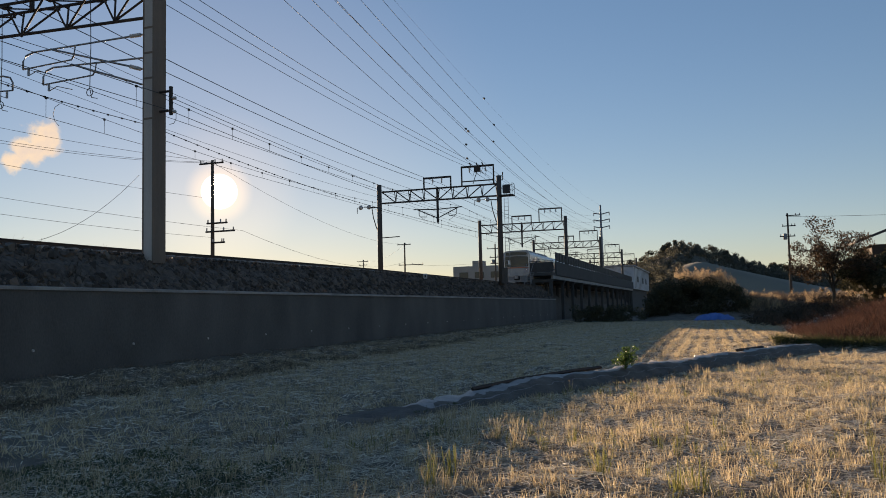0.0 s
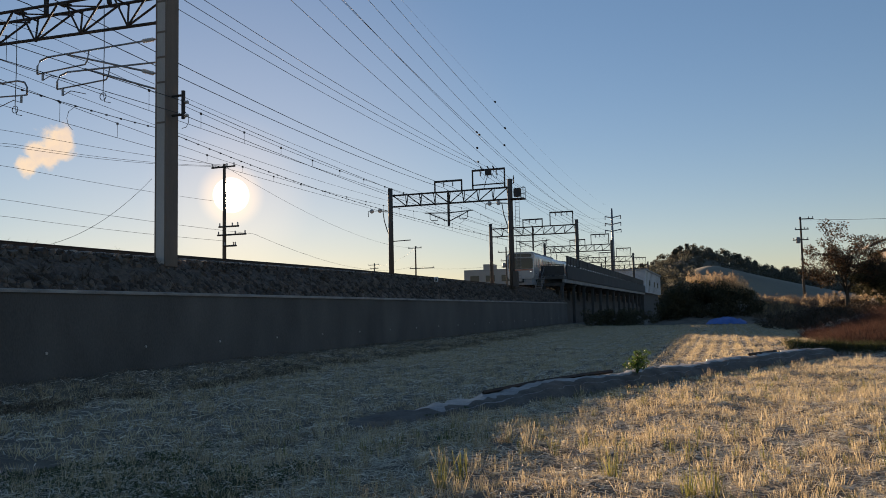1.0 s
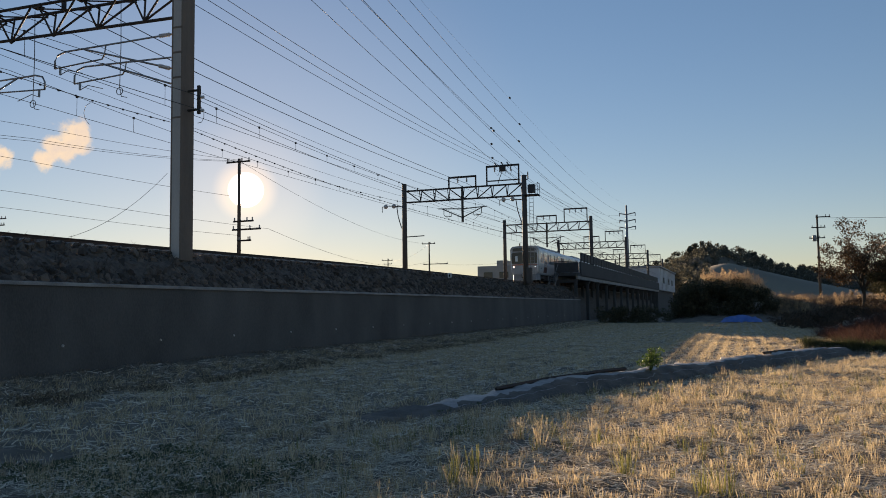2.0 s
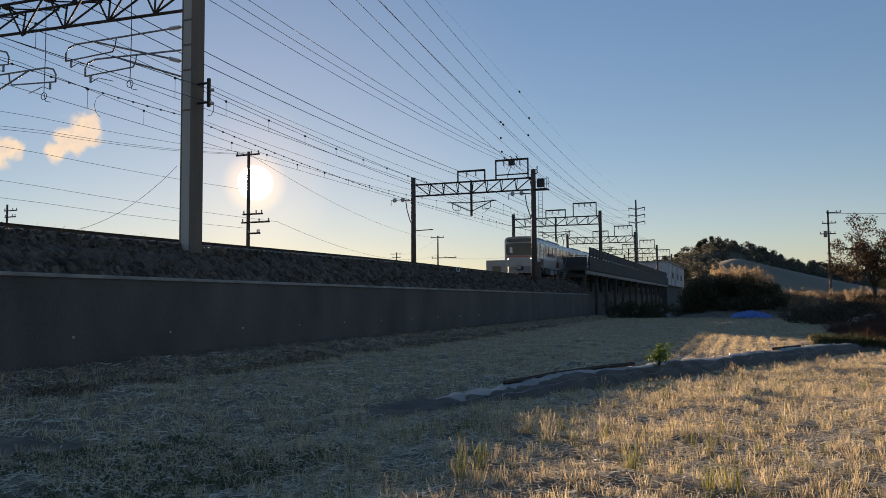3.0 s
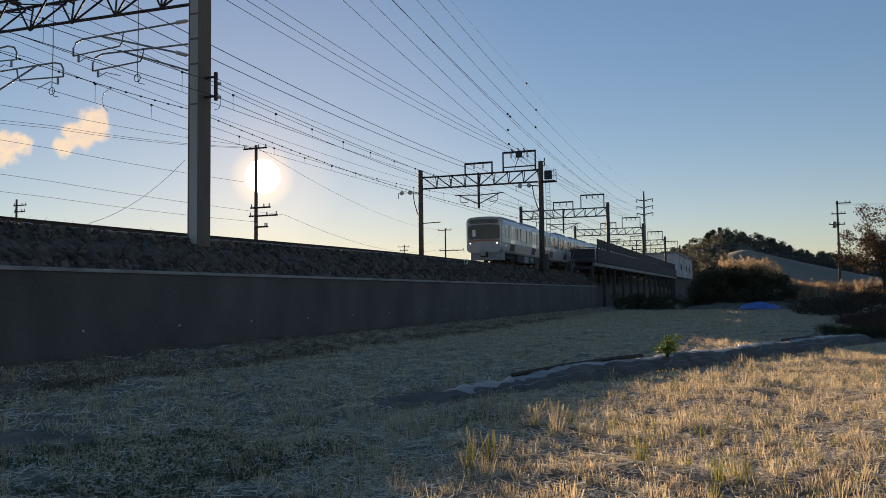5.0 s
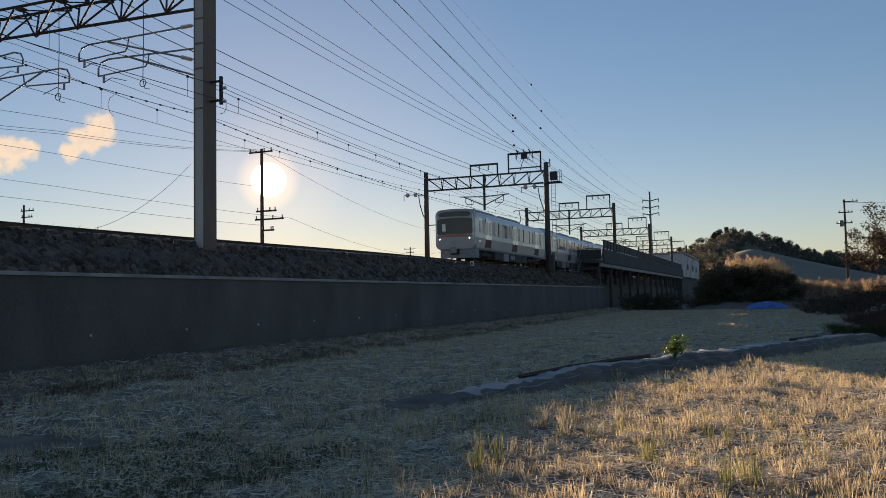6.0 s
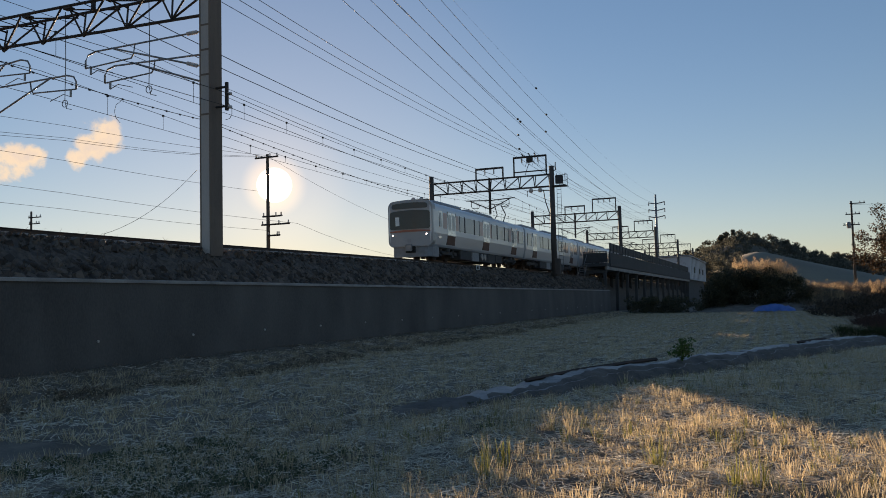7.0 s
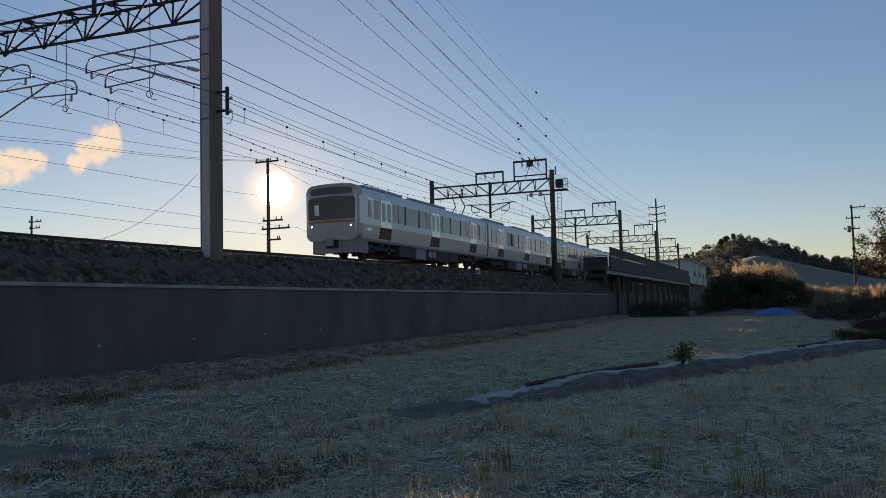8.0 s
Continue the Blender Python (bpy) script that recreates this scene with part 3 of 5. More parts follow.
def big_mast():
    """The heavy box column beside the field with its lattice beam and cantilevers."""
    y = 21.7
    p = thing("catenary_mast", "tall built-up steel mast with a lattice beam, on the embankment shoulder", "mast", pose(0, y, 0))
    m = Mesh()
    m.box(-17.05, -16.99, 0, 0.62, 3.2, 13.6)
    part("flange", m, M["mastbrown"], p, "dark brown steel flange")
    m = Mesh()
    m.box(-17.43, -17.37, 0, 0.62, 3.2, 13.6)
    part("flange", m, M["mastbrown"], p, "dark brown steel flange")
    m = Mesh()
    m.box(-17.37, -17.05, 0.004, 0.10, 3.2, 13.6)
    part("web", m, M["webgrey"], p, "pale grey web plate")
    for z in (7.9, 9.25, 10.1, 10.95, 12.0, 13.0):
        m = Mesh()
        m.box(-17.37, -17.05, -0.012, 0.004, z, z + 0.06)
        part("batten", m, M["mastbrown"], p)
    m = Mesh()
    m.bar((-17.43, 0.3, 11.45), (-28.0, 0.3, 11.68), 0.085)
    for yy in (-0.1, 0.7):
        m.bar((-17.2, yy, 12.5), (-28.0, yy, 12.62), 0.085)
    for i in range(5):
        a = -18.83 - 2.02 * i
        for yy in (-0.1, 0.7):
            m.bar((a, 0.3, 11.5), (a - 0.30, yy, 12.52), 0.05)
            m.bar((a, 0.3, 11.5), (a + 1.35, yy, 12.52), 0.062)
        m.bar((a - 0.3, -0.1, 12.42), (a - 0.3, 0.7, 12.42), 0.05)
        m.bar((a - 0.3, -0.1, 12.42), (a + 1.35, 0.7, 12.42), 0.04)
        m.box(a - 0.55, a - 0.2, -0.14, 0.1, 12.46, 12.53)
    m.bar((-19.6, 0.3, 12.4), (-19.9, 0.3, 14.0), 0.12)
    m.bar((-22.4, 0.3, 12.4), (-22.4, 0.3, 14.0), 0.12)
    m.bar((-22.4, 0.3, 13.9), (-19.7, 0.3, 13.9), 0.12)
    part("lattice_beam", m, M["steel"], p)
    m = Mesh()
    m.smooth = True
    m.tube([(-28.1, 0.3, 3.2), (-28.1, 0.3, 13.0)], 0.26, 14, 0.22)
    part("far_post", m, M["concrete"], p)

    def canti(x0, s, za, zb, out, bend, plain):
        m = Mesh()
        m.smooth = True
        # bowed top tube
        m.tube([(x0, 0, za), (x0 + s * (out - 0.45), 0, za - 0.04 + bend), (x0 + s * (out - 0.12), 0, za - 0.13 + bend), (x0 + s * out, 0, za - 0.32 + bend),
                (x0 + s * out, 0, za - 0.6 + bend)], 0.033, 8)
        # lower strut
        m.tube([(x0, 0, zb), (x0 + s * (out - 1.2), 0, za - 0.02 + bend)], 0.033, 8)
        # steady bar
        m.tube([(x0 + s * out, 0, za - 0.6 + bend), (x0 + s * (out - 2.1), 0, za - 0.5 + bend), (x0 + s * (out - 2.2), 0, za - 0.36 + bend), (x0 + s * (out - 2.25), 0, za - 0.06 + bend)], 0.028, 8)
        part("cantilever", m, M["galv"], p)
        m = Mesh()
        m.tube([(x0 + s * (out - 0.25), 0, za - 0.6 + bend), (x0 + s * (out - 0.25), 0, za - 0.85 + bend)], 0.04, 6)
        m.tube([(x0 + s * (out - 0.25), 0, za - 0.85 + bend), (x0 + s * (out - 0.6), 0, za - 0.72 + bend), (x0 + s * (out - 1.25), 0, za - 0.9 + bend)], 0.015, 6)
        part("steady_arm", m, M["galv"], p)
        if not plain:
            for a, b in ((za, za), (zb, zb + (za - zb) * 0.13)):
                m = Mesh()
                insulator(m, (x0 + s * 0.05, 0, a), (x0 + s * 0.5, 0, b), 0.075, 5)
                part("insulator", m, M["ceramic"], p)
    canti(-17.45, -1, 10.77, 9.61, 5.0, 0.0, False)
    canti(-17.45, -1, 9.98, 9.09, 4.1, 0.15, True)
    canti(-28.0, 1, 10.75, 9.6, 2.82, 0.22, False)
    canti(-28.0, 1, 10.0, 8.55, 5.1, 0.08, True)
    m = Mesh()
    m.bar((-16.99, 0.3, 8.85), (-16.55, 0.3, 8.85), 0.06)
    m.bar((-16.99, 0.3, 8.2), (-16.55, 0.3, 8.2), 0.06)
    m.bar((-16.55, 0.3, 9.0), (-16.55, 0.3, 8.05), 0.09)
    part("side_bracket", m, M["steel"], p)
    for z in (8.15, 8.6):
        m = Mesh()
        insulator(m, (-16.5, 0.3, z), (-16.35, 0.3, z), 0.06, 3)
        part("insulator", m, M["ceramic"], p)


big_mast()


def jumper(x, y, top, z, r):
    """A loop of wire hung on a long dropper."""
    cu = [(x, y, top), (x + 0.03, y, (top + z) / 2), (x, y, z + r * 2.2)]
    cu += [(x + r * math.sin(a), y, z + r - r * -math.cos(a)) for a in (2 * math.pi * k / 14 for k in range(15))]
    cu += [(x + r * 0.6, y, z - 0.06), (x + 0.32, y, z - 0.12)]
    line(cu, 0.014, "thin wire dropper ending in a loop", "jumper loops", "jumper_wire")



SUPPORTS = (-23.7, 21.7, *PORTALS, 262)


def line(pts, r, label, group, name="wire"):
    """One wire as a thin round curve through its points."""
    cu = bpy.data.curves.new(name, "CURVE")
    cu.dimensions = "3D"
    cu.bevel_depth, cu.bevel_resolution = r, 1
    sp = cu.splines.new("POLY")
    sp.points.add(len(pts) - 1)
    for a, b in zip(sp.points, pts):
        a.co = (*b, 1)
    cu.materials.append(M["wire"])
    return tagged(new(name, cu), label, "wire", group)


def spans(x, z, sag, z1=None, stops=SUPPORTS, k=10):
    pts = []
    for i in range(len(stops) - 1):
        a, b = stops[i], stops[i + 1]
        for j in range(k + (i == len(stops) - 2)):
            t = j / k
            s = sag * ((b - a) / 40) ** 2
            za, zb = (z if z1 is None or i > 1 else z1), (z if z1 is None or i > 0 else z1)
            pts.append((x, a + (b - a) * t, za + (zb - za) * t - 4 * s * t * (1 - t)))
    return pts


for jx, jtop, jz in ((-19.75, 12.4, 9.0), (-23.65, 12.5, 8.95)):
    jumper(jx, 21.9, jtop, jz, 0.13)
line([(-24.62, 25.65, 10.12), (-24.62, 25.4, 9.92), (-24.62, 25.31, 9.62), (-24.62, 25.4, 9.36), (-24.62, 25.62, 9.21)], 0.010, "slack loop of jumper wire under the messenger", "jumper loops", "jumper_wire")
line([(-16.49, 22.0, 8.3), (-16.35, 22.0, 8.09), (-16.35, 22.0, 7.9), (-16.44, 22.0, 7.76), (-16.6, 22.0, 7.74)], 0.010, "slack tail of wire below the mast bracket", "jumper loops", "jumper_wire")

G = "overhead wires of the railway"
for tx in TRACKS:
    line(spans(tx, 9.42, 0.03), 0.010, "bare copper contact wire above the track", G, "contact_wire")
    line(spans(tx, 10.38, 0.55), 0.010, "steel messenger wire above the contact wire", G, "messenger_wire")
    m = Mesh()
    for i in range(len(SUPPORTS) - 1):
        a, b = SUPPORTS[i], SUPPORTS[i + 1]
        for j in range(1, 14):
            t = j / 14
            zz = 10.38 - 4 * 0.55 * ((b - a) / 40) ** 2 * t * (1 - t)
            m.tube([(tx, a + (b - a) * t, 9.42), (tx, a + (b - a) * t, zz)], 0.008, 4)
            m.box(tx - 0.03, tx + 0.03, a + (b - a) * t - 0.04, a + (b - a) * t + 0.04, zz - 0.05, zz + 0.04)
    solid("droppers", m, M["wire"], "thin droppers between messenger and contact wire", "wire", kind="stuff")
for x, z, r, z1 in ((-22.97, 12.5, 0.017, 12.8), (-22.13, 12.5, 0.017, 12.98), (-20.0, 13.95, 0.0125, 13.95), (-19.3, 13.95, 0.0125, 14.0), (-18.7, 13.95, 0.0125, 14.1), (-21.6, 11.0, 0.009, 11.3),
                    (-25.5, 10.9, 0.009, 11.2), (-16.45, 8.45, 0.010, 8.6), (-16.45, 8.2, 0.010, 8.15)):
    line(spans(x, z, 0.35, z1), r, "thin dark feeder wire strung between the portals", G, "feeder_wire")
pts = []
for (ya, za), (yb, zb), sag in (((-23.7, 11.7), (21.7, 11.7), 0.4), ((21.7, 11.7), (36, 11.82), 0.14), ((36, 11.82), (67.1, 10.86), 0.28), ((67.1, 10.86), (100.5, 11.4), 0.12), ((100.5, 11.4), (133.9, 12.4), 0.1), ((133.9, 12.4), (262, 12.4), 0.6)):
    pts += [(-28.55, ya + (yb - ya) * k / 14, za + (zb - za) * k / 14 - 4 * sag * (k / 14) * (1 - k / 14)) for k in range(14)]
line(pts, 0.017, "thick bundled cable hung along the far posts", G, "bundled_cable")
m = Mesh()
for i in range(len(pts) - 1):
    a, b = Vector(pts[i]), Vector(pts[i + 1])
    if b.y < 5 or a.y > 140:
        continue
    for j in range(max(1, int((b - a).length / 0.85))):
        q = a.lerp(b, j / max(1, int((b - a).length / 0.85)))
        m.box(q.x - 0.025, q.x + 0.025, q.y - 0.05, q.y + 0.05, q.z - 0.05, q.z + 0.03)
solid("cable_hangers", m, M["wire"], "small hangers along the bundled cable", "hangers", kind="stuff")


# ---- power line on tall pylons ----
def power_line():
    p = thing("power_pylon", "slim steel power pylon with three crossarms", "pylon", pose(-37.2, 297.7, 0))
    m = Mesh()
    m.smooth = True
    m.tube([(0, 0, -0.3), (0, 0, 20), (0, 0, 38.2)], 0.75, 12, 0.3)
    part("mast", m, M["galv"], p)
    for z in (34.9, 32.4, 29.9):
        m = Mesh()
        m.tube([(-2.6, 0, z + 0.45), (-1.2, 0, z + 0.1), (0, 0, z - 0.1), (1.6, 0, z + 0.2), (3.2, 0, z + 0.5)], 0.2, 6)
        c = part("crossarm", m, M["galv"], p)
        for q in (-2.5, 3.1):
            m = Mesh()
            insulator(m, (q, 0, z + 0.4), (q, 0, z - 0.7), 0.2, 4)
            part("insulator", m, M["ceramic"], c)
    # (near point, point along the span, end at the pylon)
    for a, b, c in (((-26, 63, 28.5), (-27.4, 106.7, 26.7), (-34.0, 298, 34.2)), ((-26, 58.3, 26.8), (-27.5, 106.5, 24.3), (-34.0, 298, 31.7)), ((-26, 54, 24.95), (-27.3, 93.6, 23.1), (-34.1, 298, 29.2)),
                    ((-28, 58.1, 26.9), (-29.7, 100.7, 25.1), (-39.7, 297, 34.6)), ((-28, 58.1, 24.9), (-29.7, 100.7, 23.0), (-39.7, 297, 32.1)), ((-28, 58, 22.9), (-29.7, 101, 21.2), (-39.7, 297, 29.6)),
                    ((-27, 70.5, 30.4), (-28.5, 105.9, 30.3), (-37.2, 297.7, 38.2))):
        pts = []
        for k in range(60):
            y = -50 + 348 * k / 59
            z = 0
            for i, j, l in ((a, b, c), (b, a, c), (c, a, b)):
                z += i[2] * (y - j[1]) * (y - l[1]) / ((i[1] - j[1]) * (i[1] - l[1]))
            pts.append((a[0] + (c[0] - a[0]) * (y - a[1]) / (c[1] - a[1]), y, z))
        w = line(pts, 0.021 if c[2] < 38 else 0.008, "dark high-voltage wire sagging between pylons", "high-voltage wires", "power_wire")
        q = Vector(b)
        m = Mesh()
        m.smooth = True
        m.lathe([(q.x, q.y - 0.3, q.z), (q.x, q.y - 0.15, q.z), (q.x, q.y + 0.15, q.z), (q.x, q.y + 0.3, q.z)], [0.05, 0.13, 0.13, 0.05], 8)
        part("damper", m, M["black"], w)


power_line()


# ---- the station end ----
def build_station():
    m = Mesh()
    prof = [(-16.9, -0.2), (-17.4, 1.6), (-18.95, 3.3), (-19.1, 3.82), (-29.0, 3.82), (-30.5, 2.5), (-34, -0.2)]
    m.rings([[(x, y, z) for x, z in prof] for y in (WALL_END + 0.4, 130, 190, 262)])
    solid("embankment_station", m, M["ballast"], "dark railway embankment under the station", "embankment", kind="structure")

    p = thing("station_platform", "dark concrete station platform on columns with a panel fence", "platform")
    y0, y1 = 86.7, 181.0
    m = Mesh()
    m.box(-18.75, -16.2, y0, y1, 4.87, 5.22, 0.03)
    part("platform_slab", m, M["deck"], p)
    m = Mesh()
    m.box(-16.3, -16.1, 88.5, y1, 4.95, 6.45, 0.02)
    part("base_wall", m, M["deck"], p)
    m = Mesh()
    m.box(-16.45, -16.2, y0 + 0.3, y1, 4.5, 4.86)
    m.box(-18.7, -18.4, y0 + 0.3, y1, 4.5, 4.86)
    part("edge_beam", m, M["coping"], p)
    y, i = 89.0, 0
    while y < y1 - 2:
        z1 = 7.5
        m = Mesh()
        m.box(-16.26, -16.18, y + 0.01, y + 1.99, 6.57, z1, 0.004)
        m.box(-16.30, -16.14, y - 0.03, y + 0.03, 6.45, z1 - 0.03)
        part("fence_panel", m, M["under"], p)
        y += 2.0
    for y in np.arange(y0 + 0.6, y1, 7.2):
        for x in (-16.55, -18.45):
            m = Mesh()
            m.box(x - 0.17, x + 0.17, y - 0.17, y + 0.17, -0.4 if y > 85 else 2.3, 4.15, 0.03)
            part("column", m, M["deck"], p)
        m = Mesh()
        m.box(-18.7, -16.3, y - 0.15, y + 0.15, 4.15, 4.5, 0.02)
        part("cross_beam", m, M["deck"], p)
    # open railing at the platform's end
    for x in np.arange(-18.7, -16.2, 0.48):
        m = Mesh()
        m.bar((x, y0 + 0.1, 5.2), (x, y0 + 0.1, 6.45), 0.05)
        part("railing_post", m, M["galv"], p)
    m = Mesh()
    m.box(-18.72, -16.12, y0 + 0.06, y0 + 0.12, 5.25, 6.3, 0.01)
    part("end_panel", m, M["under"], p)
    m = Mesh()
    for z in (6.3, 6.45):
        m.bar((-18.75, y0 + 0.1, z), (-16.15, y0 + 0.1, z), 0.05)
    part("railing", m, M["steel"], p)
    m = Mesh()
    for k in range(6):
        m.box(-19.0, -18.3, y0 - 0.28 * (k + 1), y0 - 0.28 * k, 5.0 - 0.2 * k - 0.05, 5.0 - 0.2 * k)
    for x in (-19.0, -18.3):
        m.bar((x, y0, 6.2), (x, y0 - 1.7, 5.0), 0.04)
        m.bar((x, y0 - 1.7, 5.0), (x, y0 - 1.7, 3.8), 0.04)
        m.bar((x, y0, 5.1), (x, y0 - 1.7, 3.9), 0.06)
    part("steps", m, M["galv"], p, "grey steel steps with handrails")

    b = thing("station_building", "pale blue-grey clad station building on a dark base", "building")
    m = Mesh()
    m.box(-24.0, -16.0, 182, 226, 5.0, 9.9, 0.05)
    part("clad_wall", m, M["shed"], b)
    m = Mesh()
    m.box(-24.3, -15.7, 181.7, 226.3, 9.92, 10.2, 0.05)
    part("roof", m, M["roofgrey"], b)
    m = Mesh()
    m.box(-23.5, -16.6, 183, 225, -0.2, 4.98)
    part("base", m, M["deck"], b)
    for y in np.arange(184, 226, 3.5):
        m = Mesh()
        m.box(-15.99, -15.93, y - 0.06, y + 0.06, 5.1, 9.85)
        part("cladding_rib", m, M["galv"], b)
    for y in (190, 204, 214):
        m = Mesh()
        m.box(-15.98, -15.92, y, y + 2.6, 6.6, 7.9)
        part("window", m, M["darkglass"], b)


build_station()


# ---- the train ----
DOORS = ((2.43, 3.78), (9.3, 10.62), (16.1, 17.4))
DOORS_MID = ((2.25, 3.55), (9.3, 10.62), (16.1, 17.4))


def ring(y, k=1.0, dz=0.0, w=1.0):
    half = [(0.9, 0.80), (1.30, 0.82), (1.36, 0.95), (1.475, 1.66), (1.475, 3.0), (1.44, 3.25), (1.34, 3.43), (1.12, 3.56), (0.6, 3.65)]
    pts = [(x * w, y, 0.8 + (z - 0.8) * k + dz) for x, z in half]
    return pts + [(-x, a, z) for x, a, z in reversed(pts)]


def side_x(z):
    """Half-width of the body at height z."""
    return 1.36 + (z - 0.95) / 0.71 * 0.115 if z < 1.66 else 1.475


def plate(m, s, y0, y1, z0, z1, d=0.012, c=0.03):
    """A thin rounded panel lying on the side s of the body."""
    a, b = side_x(z0), side_x(z1)
    o = [(y0 + c, z0), (y1 - c, z0), (y1, z0 + c), (y1, z1 - c), (y1 - c, z1), (y0 + c, z1), (y0, z1 - c), (y0, z0 + c)]
    def at(q, y, z):
        return (s * (a + (b - a) * (z - z0) / (z1 - z0) + q), y, z)
    m.rings([[at(-0.03, y, z) for y, z in o], [at(d, y, z) for y, z in o]])


def train_car(front):
    car = thing("train_car", "silver commuter train car with orange panels, headlights on" if front else "silver commuter train car coupled in the train", "train car", None, "cars of the train")
    L = 19.58
    m = Mesh()
    if front:
        m.rings([ring(-0.12, 0.985, 0.02, 0.965), ring(-0.05, 1.0, 0.03, 0.992), ring(0.2, 1.01, 0.02, 1.006), ring(0.7), ring(L)])
    else:
        m.rings([ring(0.0, 0.99, 0, 0.99), ring(0.06), ring(L)])
    body = part("body", m, M["body"], car)
    rows = [(4.6, 5.42), (5.6, 7.3), (7.5, 8.42), (11.15, 12.28), (12.5, 14.15), (14.3, 15.2), (18.0, 19.2)]
    if not front:
        rows.insert(0, (0.6, 1.7))
    for s in (1, -1):
        for a, b in rows:
            m = Mesh()
            plate(m, s, a, b, 2.0, 2.98)
            part("window", m, M["sideglass"], car)
            for u in (a - 0.05, b):
                m = Mesh()
                plate(m, s, u, u + 0.05, 1.96, 3.02, 0.02, 0.01)
                part("window_frame", m, M["black"], car)
        for a, b in DOORS if front else DOORS_MID:
            c = (a + b) / 2
            for u, v in ((a, c - 0.01), (c + 0.01, b)):
                m = Mesh()
                plate(m, s, u, v, 1.62, 3.08, 0.016, 0.02)
                d = part("door", m, M["door"], car)
                m = Mesh()
                plate(m, s, u + 0.14, v - 0.12, 1.95, 2.92, 0.024, 0.05)
                part("door_window", m, M["sideglass"], d)
            m = Mesh()
            plate(m, s, a, b, 1.02, 1.60, 0.014, 0.02)
            part("door_lower_panel", m, M["maroon"], car)
            for u in (a - 0.055, b + 0.005):
                m = Mesh()
                plate(m, s, u, u + 0.05, 1.0, 3.12, 0.02, 0.01)
                part("door_frame", m, M["black"], car)
            for u, v in ((a - 0.72, a - 0.12), (b + 0.12, b + 0.6)) if front else ():
                m = Mesh()
                plate(m, s, u, v, 2.0, 2.98, 0.006, 0.02)
                part("colour_panel", m, M["pinkpanel"], car)
    # roof units
    for a, b in ((1.5, 6.5), (7.6, 13.2)) if front else ((0.8, 5.6), (8.0, 12.5), (14.0, 17.5)):
        m = Mesh()
        sec = [(1.0, 3.5), (0.98, 3.72), (0.8, 3.84), (-0.8, 3.84), (-0.98, 3.72), (-1.0, 3.5)]
        m.rings([[(x * 0.93, a, 3.5 + (z - 3.5) * 0.4) for x, z in sec]] + [[(x, y, z) for x, z in sec] for y in (a + 0.3, b - 0.3)] + [[(x * 0.93, b, 3.5 + (z - 3.5) * 0.4) for x, z in sec]])
        part("roof_unit", m, M["roofgrey"], car)
    # below the floor
    for a, b, z0, mt in ((5.2, 7.4, 0.22, "under"), (7.5, 8.9, 0.18, "undergrey"), (9.0, 10.75, 0.2, "under"), (10.85, 12.5, 0.16, "under"), (12.6, 14.3, 0.24, "under")):
        m = Mesh()
        m.box(-1.25, 1.25, a, b, z0, 0.84, 0.05)
        part("equipment_box", m, M[mt], car)
    for y in (9.15, 9.75):
        m = Mesh()
        m.lathe([(1.27, y + 0.25, 0.52), (1.33, y + 0.25, 0.52)], [0.24, 0.22], 16)
        part("fan_cover", m, M["galv"], car)
    sets = []
    for yb in (3.1, 16.5):
        m = Mesh()
        for s in (1, -1):
            m.rings([[(s * x, y, z) for x, z in ((0.98, 0.42), (1.14, 0.42), (1.14, 0.62), (0.98, 0.62))] for y in (yb - 1.65, yb + 1.65)])
            for y in (yb - 1.05, yb + 1.05):
                m.box(s * 1.02 - 0.12, s * 1.02 + 0.12, y - 0.2, y + 0.2, 0.28, 0.58, 0.04)
                m.tube([(s * 1.06, y, 0.55), (s * 1.06, y, 0.8)], 0.11, 10)
            m.tube([(s * 1.05, yb, 0.6), (s * 1.05, yb, 0.86)], 0.25, 12)
        m.box(-1.0, 1.0, yb - 0.25, yb + 0.25, 0.4, 0.82)
        part("bogie", m, M["under"], car)
        for y in (yb - 1.05, yb + 1.05):
            m = Mesh()
            for s in (1, -1):
                m.lathe([(s * 0.50, 0, 0), (s * 0.53, 0, 0), (s * 0.55, 0, 0), (s * 0.64, 0, 0), (s * 0.645, 0, 0), (s * 0.62, 0, 0)], [0.46, 0.46, 0.43, 0.425, 0.36, 0.1], 20)
            m.tube([(-0.6, 0, 0), (0.6, 0, 0)], 0.08, 10)
            m.box(0.640, 0.655, -0.30, -0.12, -0.05, 0.05)
            w = part("wheelset", m, M["rail"], car, "", pose(0, y, 0.43))
            sets.append((w, y))
    # gangway between the cars
    m = Mesh()
    for k in range(5):
        y = L + 0.04 + 0.085 * k
        r = 1.0 if k % 2 else 0.93
        m.rings([[(x * r, yy, 1.0 + (z - 1.0) * (0.97 + 0.03 * r)) for x, z in ((-0.7, 1.0), (0.7, 1.0), (0.75, 3.1), (0.5, 3.3), (-0.5, 3.3), (-0.75, 3.1))] for yy in (y, y + 0.07)])
    part("gangway_bellows", m, M["black"], car)
    m = Mesh()
    m.box(-0.15, 0.15, L - 0.1, L + 0.45, 0.72, 0.95, 0.03)
    part("coupler", m, M["under"], car)
    if not front:
        return car, sets
    # cab front: windscreen mask, stripe, lamps, skirt
    def face(name, o, y0, y1, mt, parent=car, lab=""):
        """A bowed panel with rounded corners, in upright strips."""
        X, z0, z1, c = o
        y0 -= 0.17
        m = Mesh()
        rows = []
        xs = [-X + c * (1 - math.cos(k * math.pi / 8)) for k in range(5)]
        xs += [-X + c + (2 * X - 2 * c) * k / 10 for k in range(1, 10)]
        xs += [-x for x in reversed(xs[:5])]
